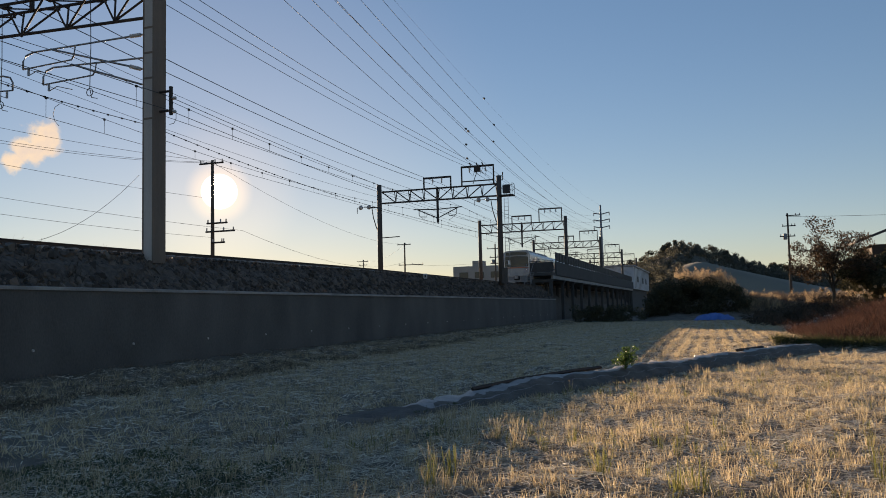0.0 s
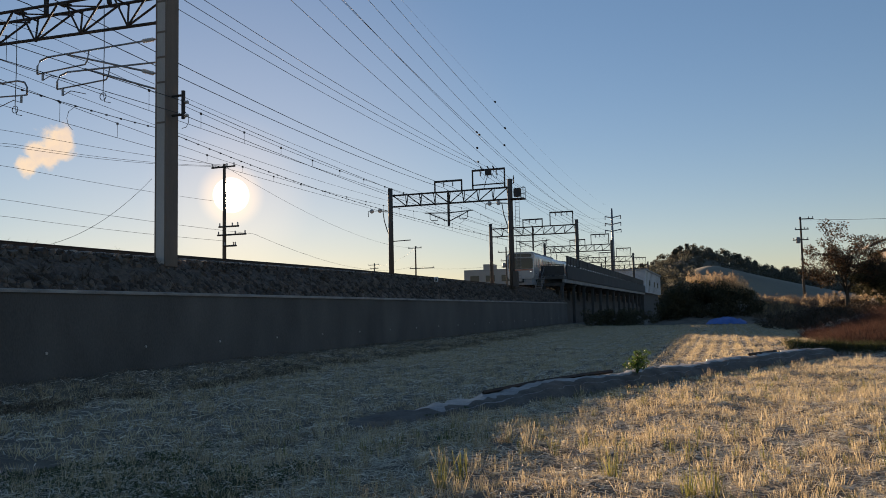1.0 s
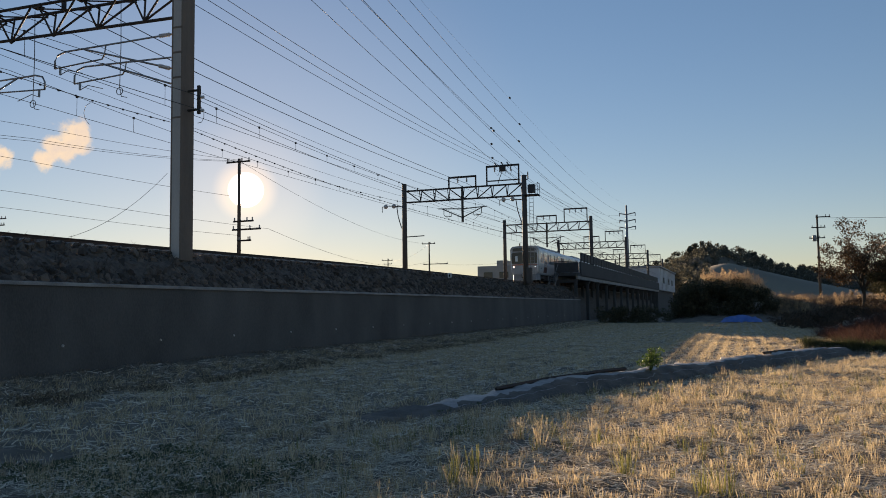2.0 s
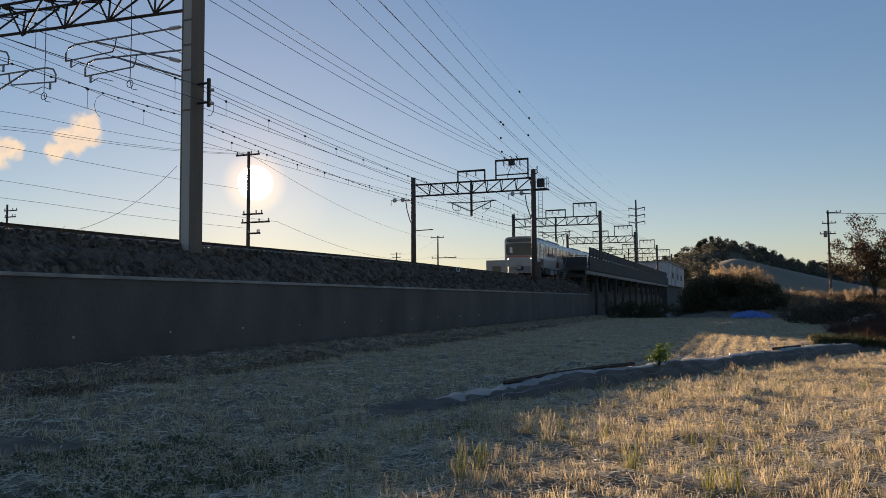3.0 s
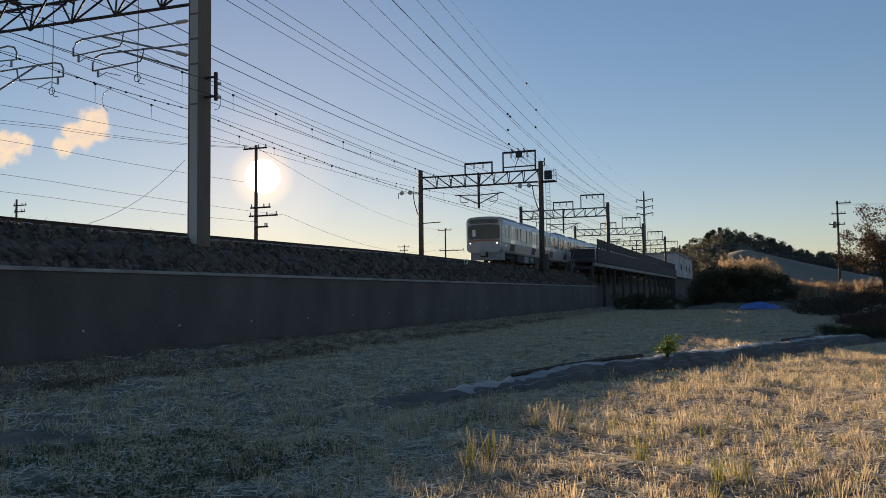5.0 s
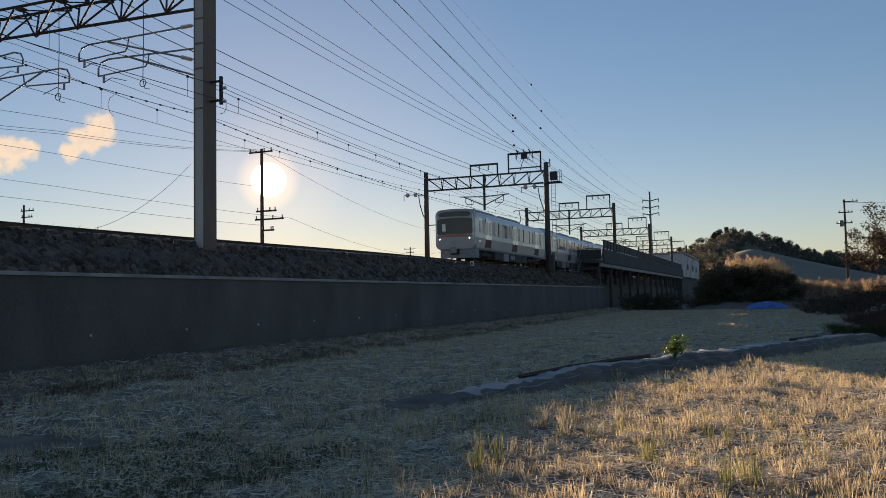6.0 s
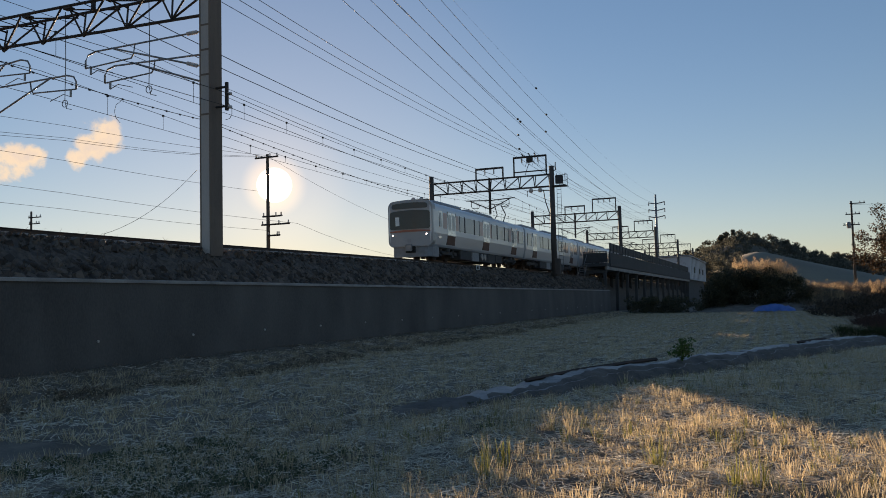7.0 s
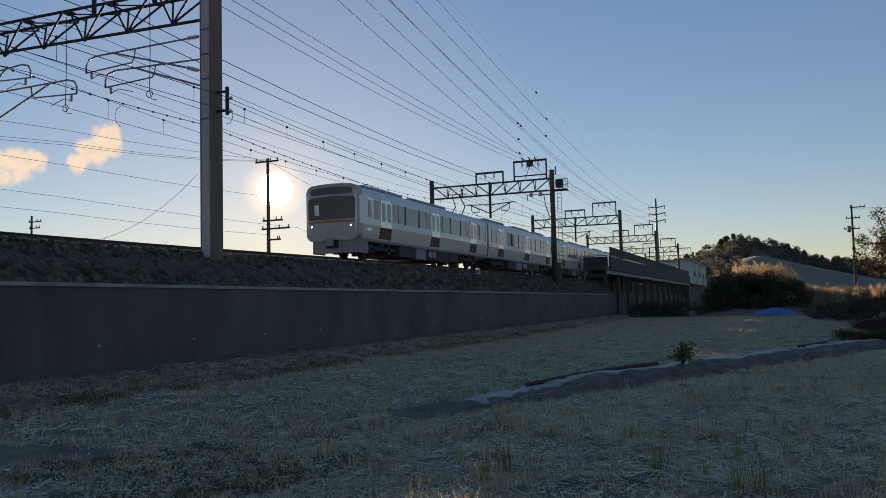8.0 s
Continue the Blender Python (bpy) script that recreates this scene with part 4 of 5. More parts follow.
        for x in xs:
            e = abs(x) - (X - c)
            i = c - math.sqrt(max(0.0, c * c - e * e)) if e > 0 else 0.0
            i = min(i, c * 0.98)
            w = 0.10 * (x / 1.4) ** 2
            q = z1 - i - 0.09 * (x / 1.45) ** 2
            rows.append([(x, y0 + w, z0 + i), (x, y0 + w, q), (x, y1 + w, q), (x, y1 + w, z0 + i)])
        m.rings(rows)
        return part(name, m, M[mt], parent, lab)

    def slab(x, z0, z1, c):
        return x, z0, z1, c
    face("front_panel", slab(1.475, 0.84, 3.70, 0.34), -0.04, 0.3, "white", car, "white painted cab front")
    face("windscreen", slab(1.34, 1.90, 3.06, 0.14), -0.065, 0.2, "darkglass", car, "dark tinted windscreen")
    # added panel: its pale colour stands for sky seen through the cab windows
    m = Mesh()
    m.rings([[(x, y + 0.10 * (x / 1.4) ** 2, z) for x, z in ((-0.93, 2.12), (-0.66, 2.12), (-0.68, 2.66), (-0.95, 2.66))] for y in (-0.2, -0.245)])
    part("sky_glimpse_pane", m, M["skypane"], car, "pale added pane standing for bright sky seen through the cab")
    face("destination_display", slab(1.20, 3.16, 3.52, 0.13), -0.06, 0.25, "darkglass")
    face("orange_stripe", slab(1.36, 1.72, 1.86, 0.04), -0.06, 0.2, "orange", car, "orange stripe below the windscreen")
    for s in (-1, 1):
        m = Mesh()
        m.lathe([(s * 1.12, y, 1.56) for y in (0.2, -0.16, -0.18)], [0.085, 0.085, 0.075], 14)
        h = part("headlight", m, M["undergrey"], car)
        m = Mesh()
        m.lathe([(s * 1.12, y, 1.56) for y in (-0.17, -0.2)], [0.045, 0.036], 12)
        part("lens", m, M["lamp"], h, "lit warm white headlight")
    m = Mesh()
    m.rings([[(x, y, z) for x, y in ((-1.3, 0.35), (-1.15, -0.05), (1.15, -0.05), (1.3, 0.35), (1.3, 1.3), (1.22, 1.3), (1.22, 0.5), (1.1, 0.2), (-1.1, 0.2), (-1.22, 0.5), (-1.22, 1.3), (-1.3, 1.3))] for z in (0.2, 0.84)])
    part("skirt", m, M["undergrey"], car, "grey steel skirt under the cab")
    m = Mesh()
    m.box(-0.32, 0.32, -0.16, 0.1, 0.45, 0.95, 0.03)
    part("coupler_opening", m, M["black"], car)
    m = Mesh()
    m.box(-0.16, 0.16, -0.38, 0.2, 0.62, 0.88, 0.03)
    m.box(-0.22, 0.22, -0.42, -0.32, 0.55, 0.95, 0.03)
    part("coupler", m, M["galv"], car)
    for s in (1, -1):
        m = Mesh()
        plate(m, s, 0.95, 1.45, 1.36, 3.06, 0.016, 0.03)
        d = part("crew_door", m, M["door"], car)
        m = Mesh()
        plate(m, s, 1.04, 1.36, 2.05, 2.94, 0.026, 0.04)
        part("door_window", m, M["sideglass"], d)
    # folded-out current collector near the rear end
    m = Mesh()
    for s in (-0.45, 0.45):
        m.tube([(s, 17.2, 3.7), (s * 0.8, 18.2, 4.45), (s * 0.6, 17.3, 5.15)], 0.045, 6)
    m.tube([(-0.85, 17.3, 5.1), (-0.6, 17.3, 5.22), (0.6, 17.3, 5.22), (0.85, 17.3, 5.1)], 0.03, 6)
    m.box(-0.6, 0.6, 16.6, 17.9, 3.62, 3.74, 0.02)
    part("pantograph", m, M["steel"], car, "dark raised pantograph")
    return car, sets


CARS, WHEELS = [], []
lead, lead_sets = train_car(True)
CARS.append(lead)
WHEELS += lead_sets
second, second_sets = train_car(False)
CARS.append(second)
for k in range(2):
    CARS.append(copy_thing(second, pose(0, 0, 0)))
for c in CARS[1:]:
    ws = sorted((o for o in c.children if o.name.startswith("wheelset")), key=lambda o: o.location.y)
    WHEELS += [(o, o.location.y) for o in ws]


# ---- the field ----
def build_field():
    g = np.random.default_rng(5)
    d = (BERM_B - BERM_A).normalized()
    nrm = Vector((-d.y, d.x))

    def berm_off(x, y):
        return (x - BERM_A.x) * nrm.x + (y - BERM_A.y) * nrm.y

    # low ridge under worn sheeting between the two paddies
    m = Mesh()
    m.smooth = True
    rows = []
    L = (BERM_B - BERM_A).length + 2.6
    n = int(L / 0.14)
    for i in range(n):
        t = i / (n - 1) * L
        c = BERM_A + d * t + nrm * (0.12 * noise.noise(Vector((t * 0.4, 1, 1))))
        k = -0.03 + 0.34 * ease(0.5, 9.0, t) * (1 + 0.30 * noise.noise(Vector((t * 0.45, 0, 0)))) + 0.05 * noise.noise(Vector((t * 1.9, 3, 0)))
        row = []
        for j, (q, z) in enumerate(((-0.85, -0.3), (-0.62, 0.1), (-0.45, 0.42), (-0.26, 0.86), (-0.05, 1.0), (0.15, 0.98), (0.34, 0.9), (0.5, 0.45), (0.62, 0.05), (0.75, -0.3))):
            e = 0.13 * noise.noise(Vector((t * 1.5, j * 1.7, 7))) + 0.08 * noise.noise(Vector((t * 5, j * 2.2, 3)))
            row.append((c.x - nrm.x * -(q + e), c.y + nrm.y * (q + e), FIELD_Z + max(-0.3, (z * k if k > 0 else k) + 0.45 * e)))
        rows.append(row)
    m.rings(rows, closed=False)
    berm = solid("field_berm", m, M["bermflank"], "low earth ridge, its shaded flanks coloured dark, worn grey sheeting on top", "berm", kind="structure")
    # lengths of sheeting laid over the crest, pale for its sheen, near edges ragged
    a = int(4.2 / L * n)
    while a < n - 4:
        b = min(n - 1, a + g.integers(14, 30))
        m = Mesh()
        m.smooth = True
        strip = []
        for i in range(a, b + 1):
            e = Vector(rows[i][3]).lerp(Vector(rows[i][2]), 0.45 + 0.5 * noise.noise(Vector((i * 0.12, 2, 8))))
            strip.append([(x, y, z + 0.006) for x, y, z in ([tuple(e)] + rows[i][4:8])])
        m.rings(strip, closed=False)
        part("bright_crest_sheet", m, M["vinyl"], berm, "worn grey sheet, coloured pale for the bright crest")
        a = b - 1 + (g.integers(2, 7) if g.random() < 0.35 else 0)
    # straw tufts that close in on the foot of the ridge
    foot = []
    for i in range(0, n, 1):
        for q in (-0.78, -0.62, 0.72):
            c = BERM_A + d * (i / (n - 1) * L) + nrm * (q + g.normal() * 0.08)
            if g.random() < 0.55:
                foot.append((c.x, c.y, field_z(c.x, c.y) - 0.01))
    tagged(new("ridge_foot_grass", cloud_mesh("ridge_foot_grass", [blades(g, np.array(foot), 0.14, 0.009, 0.45, 12, 0.06)], M["drygrass"])), "dry brown grass at the foot of the ridge", "grass", kind="stuff")
    for t, ln in ((5.8, 1.7), (7.3, 2.0), (9.1, 1.3), (18.0, 2.0)):
        c = BERM_A + d * t + nrm * 0.22
        e = c + d * ln
        m = Mesh()
        lie = [FIELD_Z + 0.34 * ease(0.5, 9.0, q) for q in (t, t + ln)]
        m.bar((c.x, c.y, lie[0]), (e.x, e.y, lie[1]), 0.06)
        solid("timber_batten", m, M["timber"], "dark timber batten lying on the ridge", "batten", "battens on the ridge")

    def along(x, y):
        return (x - BERM_A.x) * d.x + (y - BERM_A.y) * d.y

    def near_side(x, y, gap):
        o = berm_off(x, y)
        return o < -gap or (o < 0 and along(x, y) < 2.2)

    def far_side(x, y, gap):
        o = berm_off(x, y)
        return o > gap or (o >= 0 and along(x, y) < 2.2)

    def tufts(x0, x1, y0, y1, row, gap, keep, along=False):
        """Rows of cut rice stools, parallel to the ridge or to the track, where keep() holds."""
        out = []
        for a in np.arange(-60, 60, row):
            for b in np.arange(-30, 110, gap):
                x = BERM_A.x + d.x * b + nrm.x * a + g.normal() * 0.03
                y = BERM_A.y + d.y * b + nrm.y * a + g.normal() * 0.04
                if along:
                    x, y = a + g.normal() * 0.07, b + g.normal() * 0.08
                if x0 < x < x1 and y0 < y < y1 and keep(x, y, berm_off(x, y)) and g.random() < 0.85 + 0.6 * noise.noise(Vector((x * 0.6, y * 0.6, 4))):
                    out.append((x, y, field_z(x, y) - 0.01))
        return np.array(out)

    def seen(x, y):
        return (x > -1.3 * y - 1.5 and x < 0.3 * y + 2.5) or (abs(x) < 9 and y < 9)

    near = tufts(-15, 12, -6, 34, 0.30, 0.22, lambda x, y, a: near_side(x, y, 0.62) and seen(x, y) and (y < 28.5 or x < 2.5))
    far = tufts(-14.5, 8, 8, 84, 0.55, 0.26, lambda x, y, a: far_side(x, y, 0.6) and seen(x, y) and x < 4.2 + 0.03 * (y - 36), True)
    hn = 0.08 + 0.08 * g.random(len(near)) + 0.12 * (g.random(len(near)) < 0.06)
    vf = [blades(g, near, hn, 0.0080, 0.22, 30, 0.036), blades(g, far, 0.10 + 0.09 * g.random(len(far)), 0.015, 0.35, 16, 0.07)]
    tagged(new("rice_stubble", cloud_mesh("rice_stubble", vf, M["straw"])), "rows of cut pale golden rice stubble in the field", "stubble", kind="stuff")
    pick = near[[g.random() < 0.10 + 0.4 * noise.noise(Vector((x * 0.25, y * 0.25, 6))) for x, y, _ in near]]
    tagged(new("green_shoots", cloud_mesh("green_shoots", [blades(g, pick, 0.19, 0.009, 0.14, 9, 0.022)], M["green_blade"])), "yellow-green regrown rice shoots among the stubble", "shoots", kind="stuff")

    tall = np.array([(-0.38, 8.0, FIELD_Z), (-0.18, 8.05, FIELD_Z), (-2.77, 7.8, FIELD_Z), (-2.69, 8.25, FIELD_Z), (1.5, 9.0, FIELD_Z), (-1.2, 8.8, FIELD_Z)])
    tagged(new("tall_shoots", cloud_mesh("tall_shoots", [blades(g, tall, 0.34, 0.010, 0.10, 26, 0.035)], M["green_blade"])), "tall yellow-green tufts left standing in the stubble", "shoots", kind="stuff")

    # chopped straw that lies about
    def strewn(n, x0, x1, y0, y1, ln, w, keep):
        p = np.stack([g.uniform(x0, x1, n), g.uniform(y0, y1, n)], 1)
        ok = np.array([seen(a, b) and keep(a, b) for a, b in p])
        p = p[ok]
        clump = np.array([noise.noise(Vector((a * 1.1, b * 1.1, 2))) + 0.6 * noise.noise(Vector((a * 3.1, b * 3.1, 8))) for a, b in p])
        p = p[clump > g.uniform(-0.75, 0.35, len(p))]
        k = len(p)
        z = np.array([field_z(a, b) for a, b in p]) + g.uniform(0.005, 0.06, k)
        c = np.column_stack([p, z])
        ang = g.uniform(0, np.pi, k)
        u = np.stack([np.cos(ang), np.sin(ang), g.normal(size=k) * 0.18], 1) * (ln * g.uniform(0.4, 1.3, k))[:, None]
        s = np.stack([-np.sin(ang), np.cos(ang), g.normal(size=k) * 0.5], 1) * w
        v = np.stack([c - u - s, c + u - s, c + u + s, c - u + s], 1).reshape(-1, 3)
        return v, np.arange(k * 4).reshape(-1, 4)
    vf = [strewn(620000, -15, 11, -5, 33, 0.075, 0.004, lambda x, y: near_side(x, y, 0.7)), strewn(190000, -15, 8, 8, 84, 0.11, 0.006, lambda x, y: far_side(x, y, 0.65))]
    tagged(new("straw_litter", cloud_mesh("straw_litter", vf, M["litter"])), "pale chopped straw strewn over the soil", "straw", kind="stuff")

    # low green weeds in the damp corner, brown clumps along the verge
    c, r = [], []
    for i in range(5200):
        x, y = g.uniform(-12.5, -3.5), g.uniform(5.5, 14)
        if near_side(x, y, 0.3) and seen(x, y) and noise.noise(Vector((x * 0.45, y * 0.45, 12))) > 0.08 - 0.25 * ease(-5, -8, x) + 0.3 * ease(-5, -3.5, x):
            c.append((x, y, field_z(x, y) + 0.03))
            r.append(g.uniform(0.05, 0.13))
    tagged(new("field_weeds", cloud_mesh("field_weeds", [leaves(g, c, r, 13000, 0.02, 0.5)], M["clover"])), "low dark green weeds spreading over the damp stubble", "weeds", kind="stuff")
    c, r = [], []
    for i in range(2200):
        x, y = -12.9 + g.normal() * 0.35, g.uniform(8, 60)
        if noise.noise(Vector((x * 0.3, y * 0.5, 15))) > 0.0:
            c.append((x, y, field_z(x, y) + 0.04))
            r.append(g.uniform(0.07, 0.2))
    tagged(new("verge_weeds", cloud_mesh("verge_weeds", [leaves(g, c, r, 20000, 0.035, 0.6)], M["drygrass"])), "brown weed clumps along the verge of the field", "weeds", kind="stuff")

    # short dry weeds at the wall's foot
    base = np.stack([g.uniform(-15.6, -12.8, 9000), g.uniform(8, 84, 9000), np.zeros(9000)], 1)
    base[:, 2] = [field_z(a, b) for a, b, _ in base]
    tagged(new("wall_foot_weeds", cloud_mesh("wall_foot_weeds", [blades(g, base, 0.10, 0.010, 0.8, 5, 0.08)], M["drygrass"])), "dull dry weeds along the foot of the wall", "weeds", kind="stuff")


build_field()


def foliage_thing(name, label, category, centres, radii, count, size, material, seed, squash=0.8):
    g = np.random.default_rng(seed)
    ob = new(name, cloud_mesh(name, [leaves(g, centres, radii, count, size, squash)], material))
    return tagged(ob, label, category)


# leafy weed on the ridge
def build_weed():
    g = np.random.default_rng(9)
    w = thing("leafy_weed", "bright green leafy weed growing on the ridge", "weed", pose(-2.0, 19.6, -0.02))
    m = Mesh()
    tips = []
    for i in range(14):
        a, r, h = g.uniform(0, 6.28), g.uniform(0.05, 0.26), g.uniform(0.2, 0.50)
        m.tube([(0, 0, 0), (r * 0.4 * math.cos(a), r * 0.4 * math.sin(a), h * 0.6), (r * math.cos(a), r * math.sin(a), h)], 0.008, 5, 0.004)
        tips.append((r * math.cos(a), r * math.sin(a), h))
        tips.append((r * 0.7 * math.cos(a), r * 0.7 * math.sin(a), h * 0.65))
    part("stem", m, M["weed"], w)
    ob = new("leaves", cloud_mesh("leaves", [leaves(g, tips, 0.10, 560, 0.034)], M["weed"]))
    ob.parent = w


build_weed()


def build_margins():
    g = np.random.default_rng(21)
    # rust-brown grass on the right bank
    n = 7000
    b = np.stack([4.0 + g.random(n) ** 0.8 * 11, g.uniform(34.5, 50, n), np.zeros(n)], 1)
    b[:, 2] = [field_z(x, y) for x, y, _ in b]
    hgt = (0.30 + 0.45 * g.random(n)) * np.array([1 + 0.7 * noise.noise(Vector((x * 0.5, y * 0.5, 0))) for x, y, _ in b])
    tagged(new("rust_grass", cloud_mesh("rust_grass", [blades(g, b, hgt, 0.015, 0.75, 11, 0.14, wind=(0.1, 0))], M["redgrass"])), "tall rust-brown dry grass on the bank", "grass", kind="stuff")
    n = 2600
    t = g.random(n)
    b = np.stack([2.2 + 8 * t, 33.2 - 4.6 * t + g.normal(size=n) * 0.35, np.zeros(n)], 1)
    b[:, 2] = [field_z(p, q) - 0.02 for p, q, _ in b]
    tagged(new("bank_foot_grass", cloud_mesh("bank_foot_grass", [blades(g, b, 0.08 + 0.26 * g.random(n) ** 2, 0.012, 0.6, 9, 0.10)], M["bankgreen"])), "short green grass along the foot of the bank", "grass", kind="stuff")
    # dark thicket at the far end, reeds with pale plumes above it
    c, r = [], []
    for i in range(190):
        x = g.uniform(-6.6, 3.6)
        top = 4.2 * (1 - abs((x + 1.6) / 6.2) ** 3.5) + 0.4
        c.append((x, g.uniform(89.5, 95), g.uniform(-0.1, max(0.5, top - 0.7))))
        r.append(g.uniform(0.6, 1.1))
    tagged(new("thicket", cloud_mesh("thicket", [leaves(g, c, r, 42000, 0.10)], M["bush"])), "dense dark thicket at the end of the field", "thicket", kind="stuff")
    n = 2200
    x = g.uniform(-3.4, 3.0, n)
    b = np.stack([x, g.uniform(91.5, 95, n), 4.2 * (1 - np.abs((x + 1.6) / 6.2) ** 3.5) - 0.9 + 1.2 * g.random(n) ** 3], 1)
    b = b[[noise.noise(Vector((p * 0.9, q * 0.5, 4))) > -0.08 for p, q, _ in b]]
    n = 5200
    lo = np.stack([g.uniform(3, 17, n), g.uniform(88, 102, n), np.zeros(n)], 1)
    lo[:, 2] = [field_z(p, q) + 0.7 * noise.noise(Vector((p * 0.8, q * 0.8, 2))) for p, q, _ in lo]
    tagged(new("bank_dry_grass", cloud_mesh("bank_dry_grass", [blades(g, lo, 0.25 + 0.6 * g.random(n), 0.04, 0.5, 5, 0.2, wind=(0.15, 0))], M["drygrass"])), "dry brown grass over the far bank", "grass", kind="stuff")
    # feathery heads on single stalks, in loose groups
    head = []
    for k in range(900):
        p, q = g.uniform(-3.6, 16), g.uniform(88.5, 96)
        if noise.noise(Vector((p * 0.6, q * 0.35, 14))) < 0.05:
            continue
        top = 4.2 * (1 - abs((p + 1.6) / 6.2) ** 3.5) + 0.55 if p < 3.4 else field_z(p, q) + 1.05
        head.append((p, q, max(top, field_z(p, q) + 0.7) + g.normal() * 0.25))
    head = np.array(head)
    stalk = head - np.array([0, 0, 0.9])
    vf = [blades(g, b, 0.55, 0.04, 0.35, 3, 0.2, wind=(0.15, 0)), blades(g, stalk, 0.9, 0.025, 0.06, 1, 0.01), leaves(g, head, 0.17, 9000, 0.05, 1.6)]
    tagged(new("reeds", cloud_mesh("reeds", vf, M["reed"])), "dry golden reeds with feathery plumes", "reeds", kind="stuff")
    # pale flower heads before the house
    c, r = [], []
    for i in range(26):
        c.append((g.uniform(7, 12.5), g.uniform(60, 64), g.uniform(1.6, 2.5)))
        r.append(g.uniform(0.06, 0.18))
    tagged(new("pampas_plumes", cloud_mesh("pampas_plumes", [leaves(g, c, r, 1500, 0.05)], M["reed"])), "pale feathery pampas plumes on the bank", "plumes", kind="stuff")
    # low brambles on the banks
    c, r = [], []
    for i in range(300):
        x = g.uniform(3.0, 18)
        y = g.uniform(60, 86)
        c.append((x, y, field_z(x, y) + g.uniform(-0.1, 0.75)))
        r.append(g.uniform(0.4, 0.9))
    tagged(new("brambles", cloud_mesh("brambles", [leaves(g, c, r, 42000, 0.085)], M["bramble"])), "low dark brown brambles on the bank", "brambles", kind="stuff")
    c, r = [], []
    for i in range(70):
        c.append((g.uniform(-14, -7.2), g.uniform(85, 92), g.uniform(-0.2, 1.2)))
        r.append(g.uniform(0.3, 0.75))
    tagged(new("garden_shrubs", cloud_mesh("garden_shrubs", [leaves(g, c, r, 14000, 0.08)], M["bush"])), "dark low shrubs beside the station columns", "shrubs", kind="stuff")
    # crumpled tarpaulin
    m = Mesh()
    m.smooth = True
    rows = []
    for i in range(26):
        x = -1.7 + 3.7 * i / 25
        e = 0.62 * math.sin(math.pi * i / 25) ** 0.5
        rows.append([(x + 0.06 * g.normal(), 83.4 + 2.6 * j / 11 + 0.06 * g.normal(), FIELD_Z + 0.12 + e * math.sin(math.pi * j / 11) * (1 + 0.35 * noise.noise(Vector((i * 0.5, j * 0.6, 1)))) + 0.03 * g.normal()) for j in range(12)])
    m.rings(rows, closed=False)
    solid("tarpaulin", m, M["tarp"], "crumpled blue tarpaulin over a low heap", "tarpaulin")


build_margins()


def tree(name, label, x, y, z, height, spread, seed, count, size, material):
    g = np.random.default_rng(seed)
    t = thing(name, label, "tree", pose(x, y, z))
    m = Mesh()
    m.smooth = True
    m.tube([(0, 0, -0.2), (0.05, 0, height * 0.2), (-0.05, 0.05, height * 0.42)], 0.16, 10, 0.10)
    tips = []
    for i in range(16):
        a = 2.4 * i + g.uniform(-0.4, 0.4)
        h0 = height * g.uniform(0.14, 0.42)
        reach = spread * g.uniform(0.5, 1.0)
        h1 = height * g.uniform(0.45, 0.98) - 0.25 * reach
        p0, p2 = Vector((0, 0, h0)), Vector((reach * math.cos(a), reach * math.sin(a), h1))
        p1 = p0.lerp(p2, 0.5) + Vector((0, 0, 0.12 * height))
        m.tube([p0, p1, p2], 0.055, 6, 0.015)
        tips += [p1, p0.lerp(p2, 0.75), p2]
        for k in range(4):
            q = p1.lerp(p2, g.uniform(0, 1)) + Vector(g.normal(size=3) * 0.16 * spread)
            m.tube([p1.lerp(p2, 0.3), q], 0.02, 5, 0.008)
            tips.append(q)
    part("trunk", m, M["bark"], t)
    ob = new("crown", cloud_mesh("crown", [leaves(g, [tuple(v) for v in tips], 0.42 * spread / 2.2, count, size)], material))
    ob.parent = t
    return t


tree("autumn_tree", "sparse brown-leaved autumn tree behind the bank", 8.5, 65.5, 0.7, 7.0, 3.0, 4, 10500, 0.075, M["leaf"])
tree("autumn_tree", "dark bushy small tree beside the house", 11.9, 67.0, 0.7, 4.7, 3.0, 8, 30000, 0.09, M["bush"])


tree("autumn_tree", "dark bushy small tree beside the house", 15.0, 67.5, 0.7, 4.6, 3.2, 12, 26000, 0.09, M["bush"])


def build_house():
    h = thing("house", "dark timber house with a tiled roof", "house", pose(11.45, 72.0, -0.15))
    m = Mesh()
    m.box(0.9, 12, 0, 9, 0, 6.0)
    part("wall", m, M["timber"], h)
    m = Mesh()
    m.rings([[(-0.4, y, 6.1), (-0.4, y, 6.28), (6.5, y, 8.95), (13.4, y, 6.28), (13.4, y, 6.1), (6.5, y, 8.75)] for y in (-0.8, 9.8)])
    part("roof", m, M["tile"], h)
    for x in (2.2, 5.2):
        m = Mesh()
        m.box(x, x + 1.6, -0.04, 0.0, 3.6, 4.9)
        w = part("window", m, M["darkglass"], h)
        m = Mesh()
        m.box(x - 0.06, x + 1.66, -0.06, -0.041, 3.52, 3.6)
        part("sill", m, M["plaster"], w)


build_house()


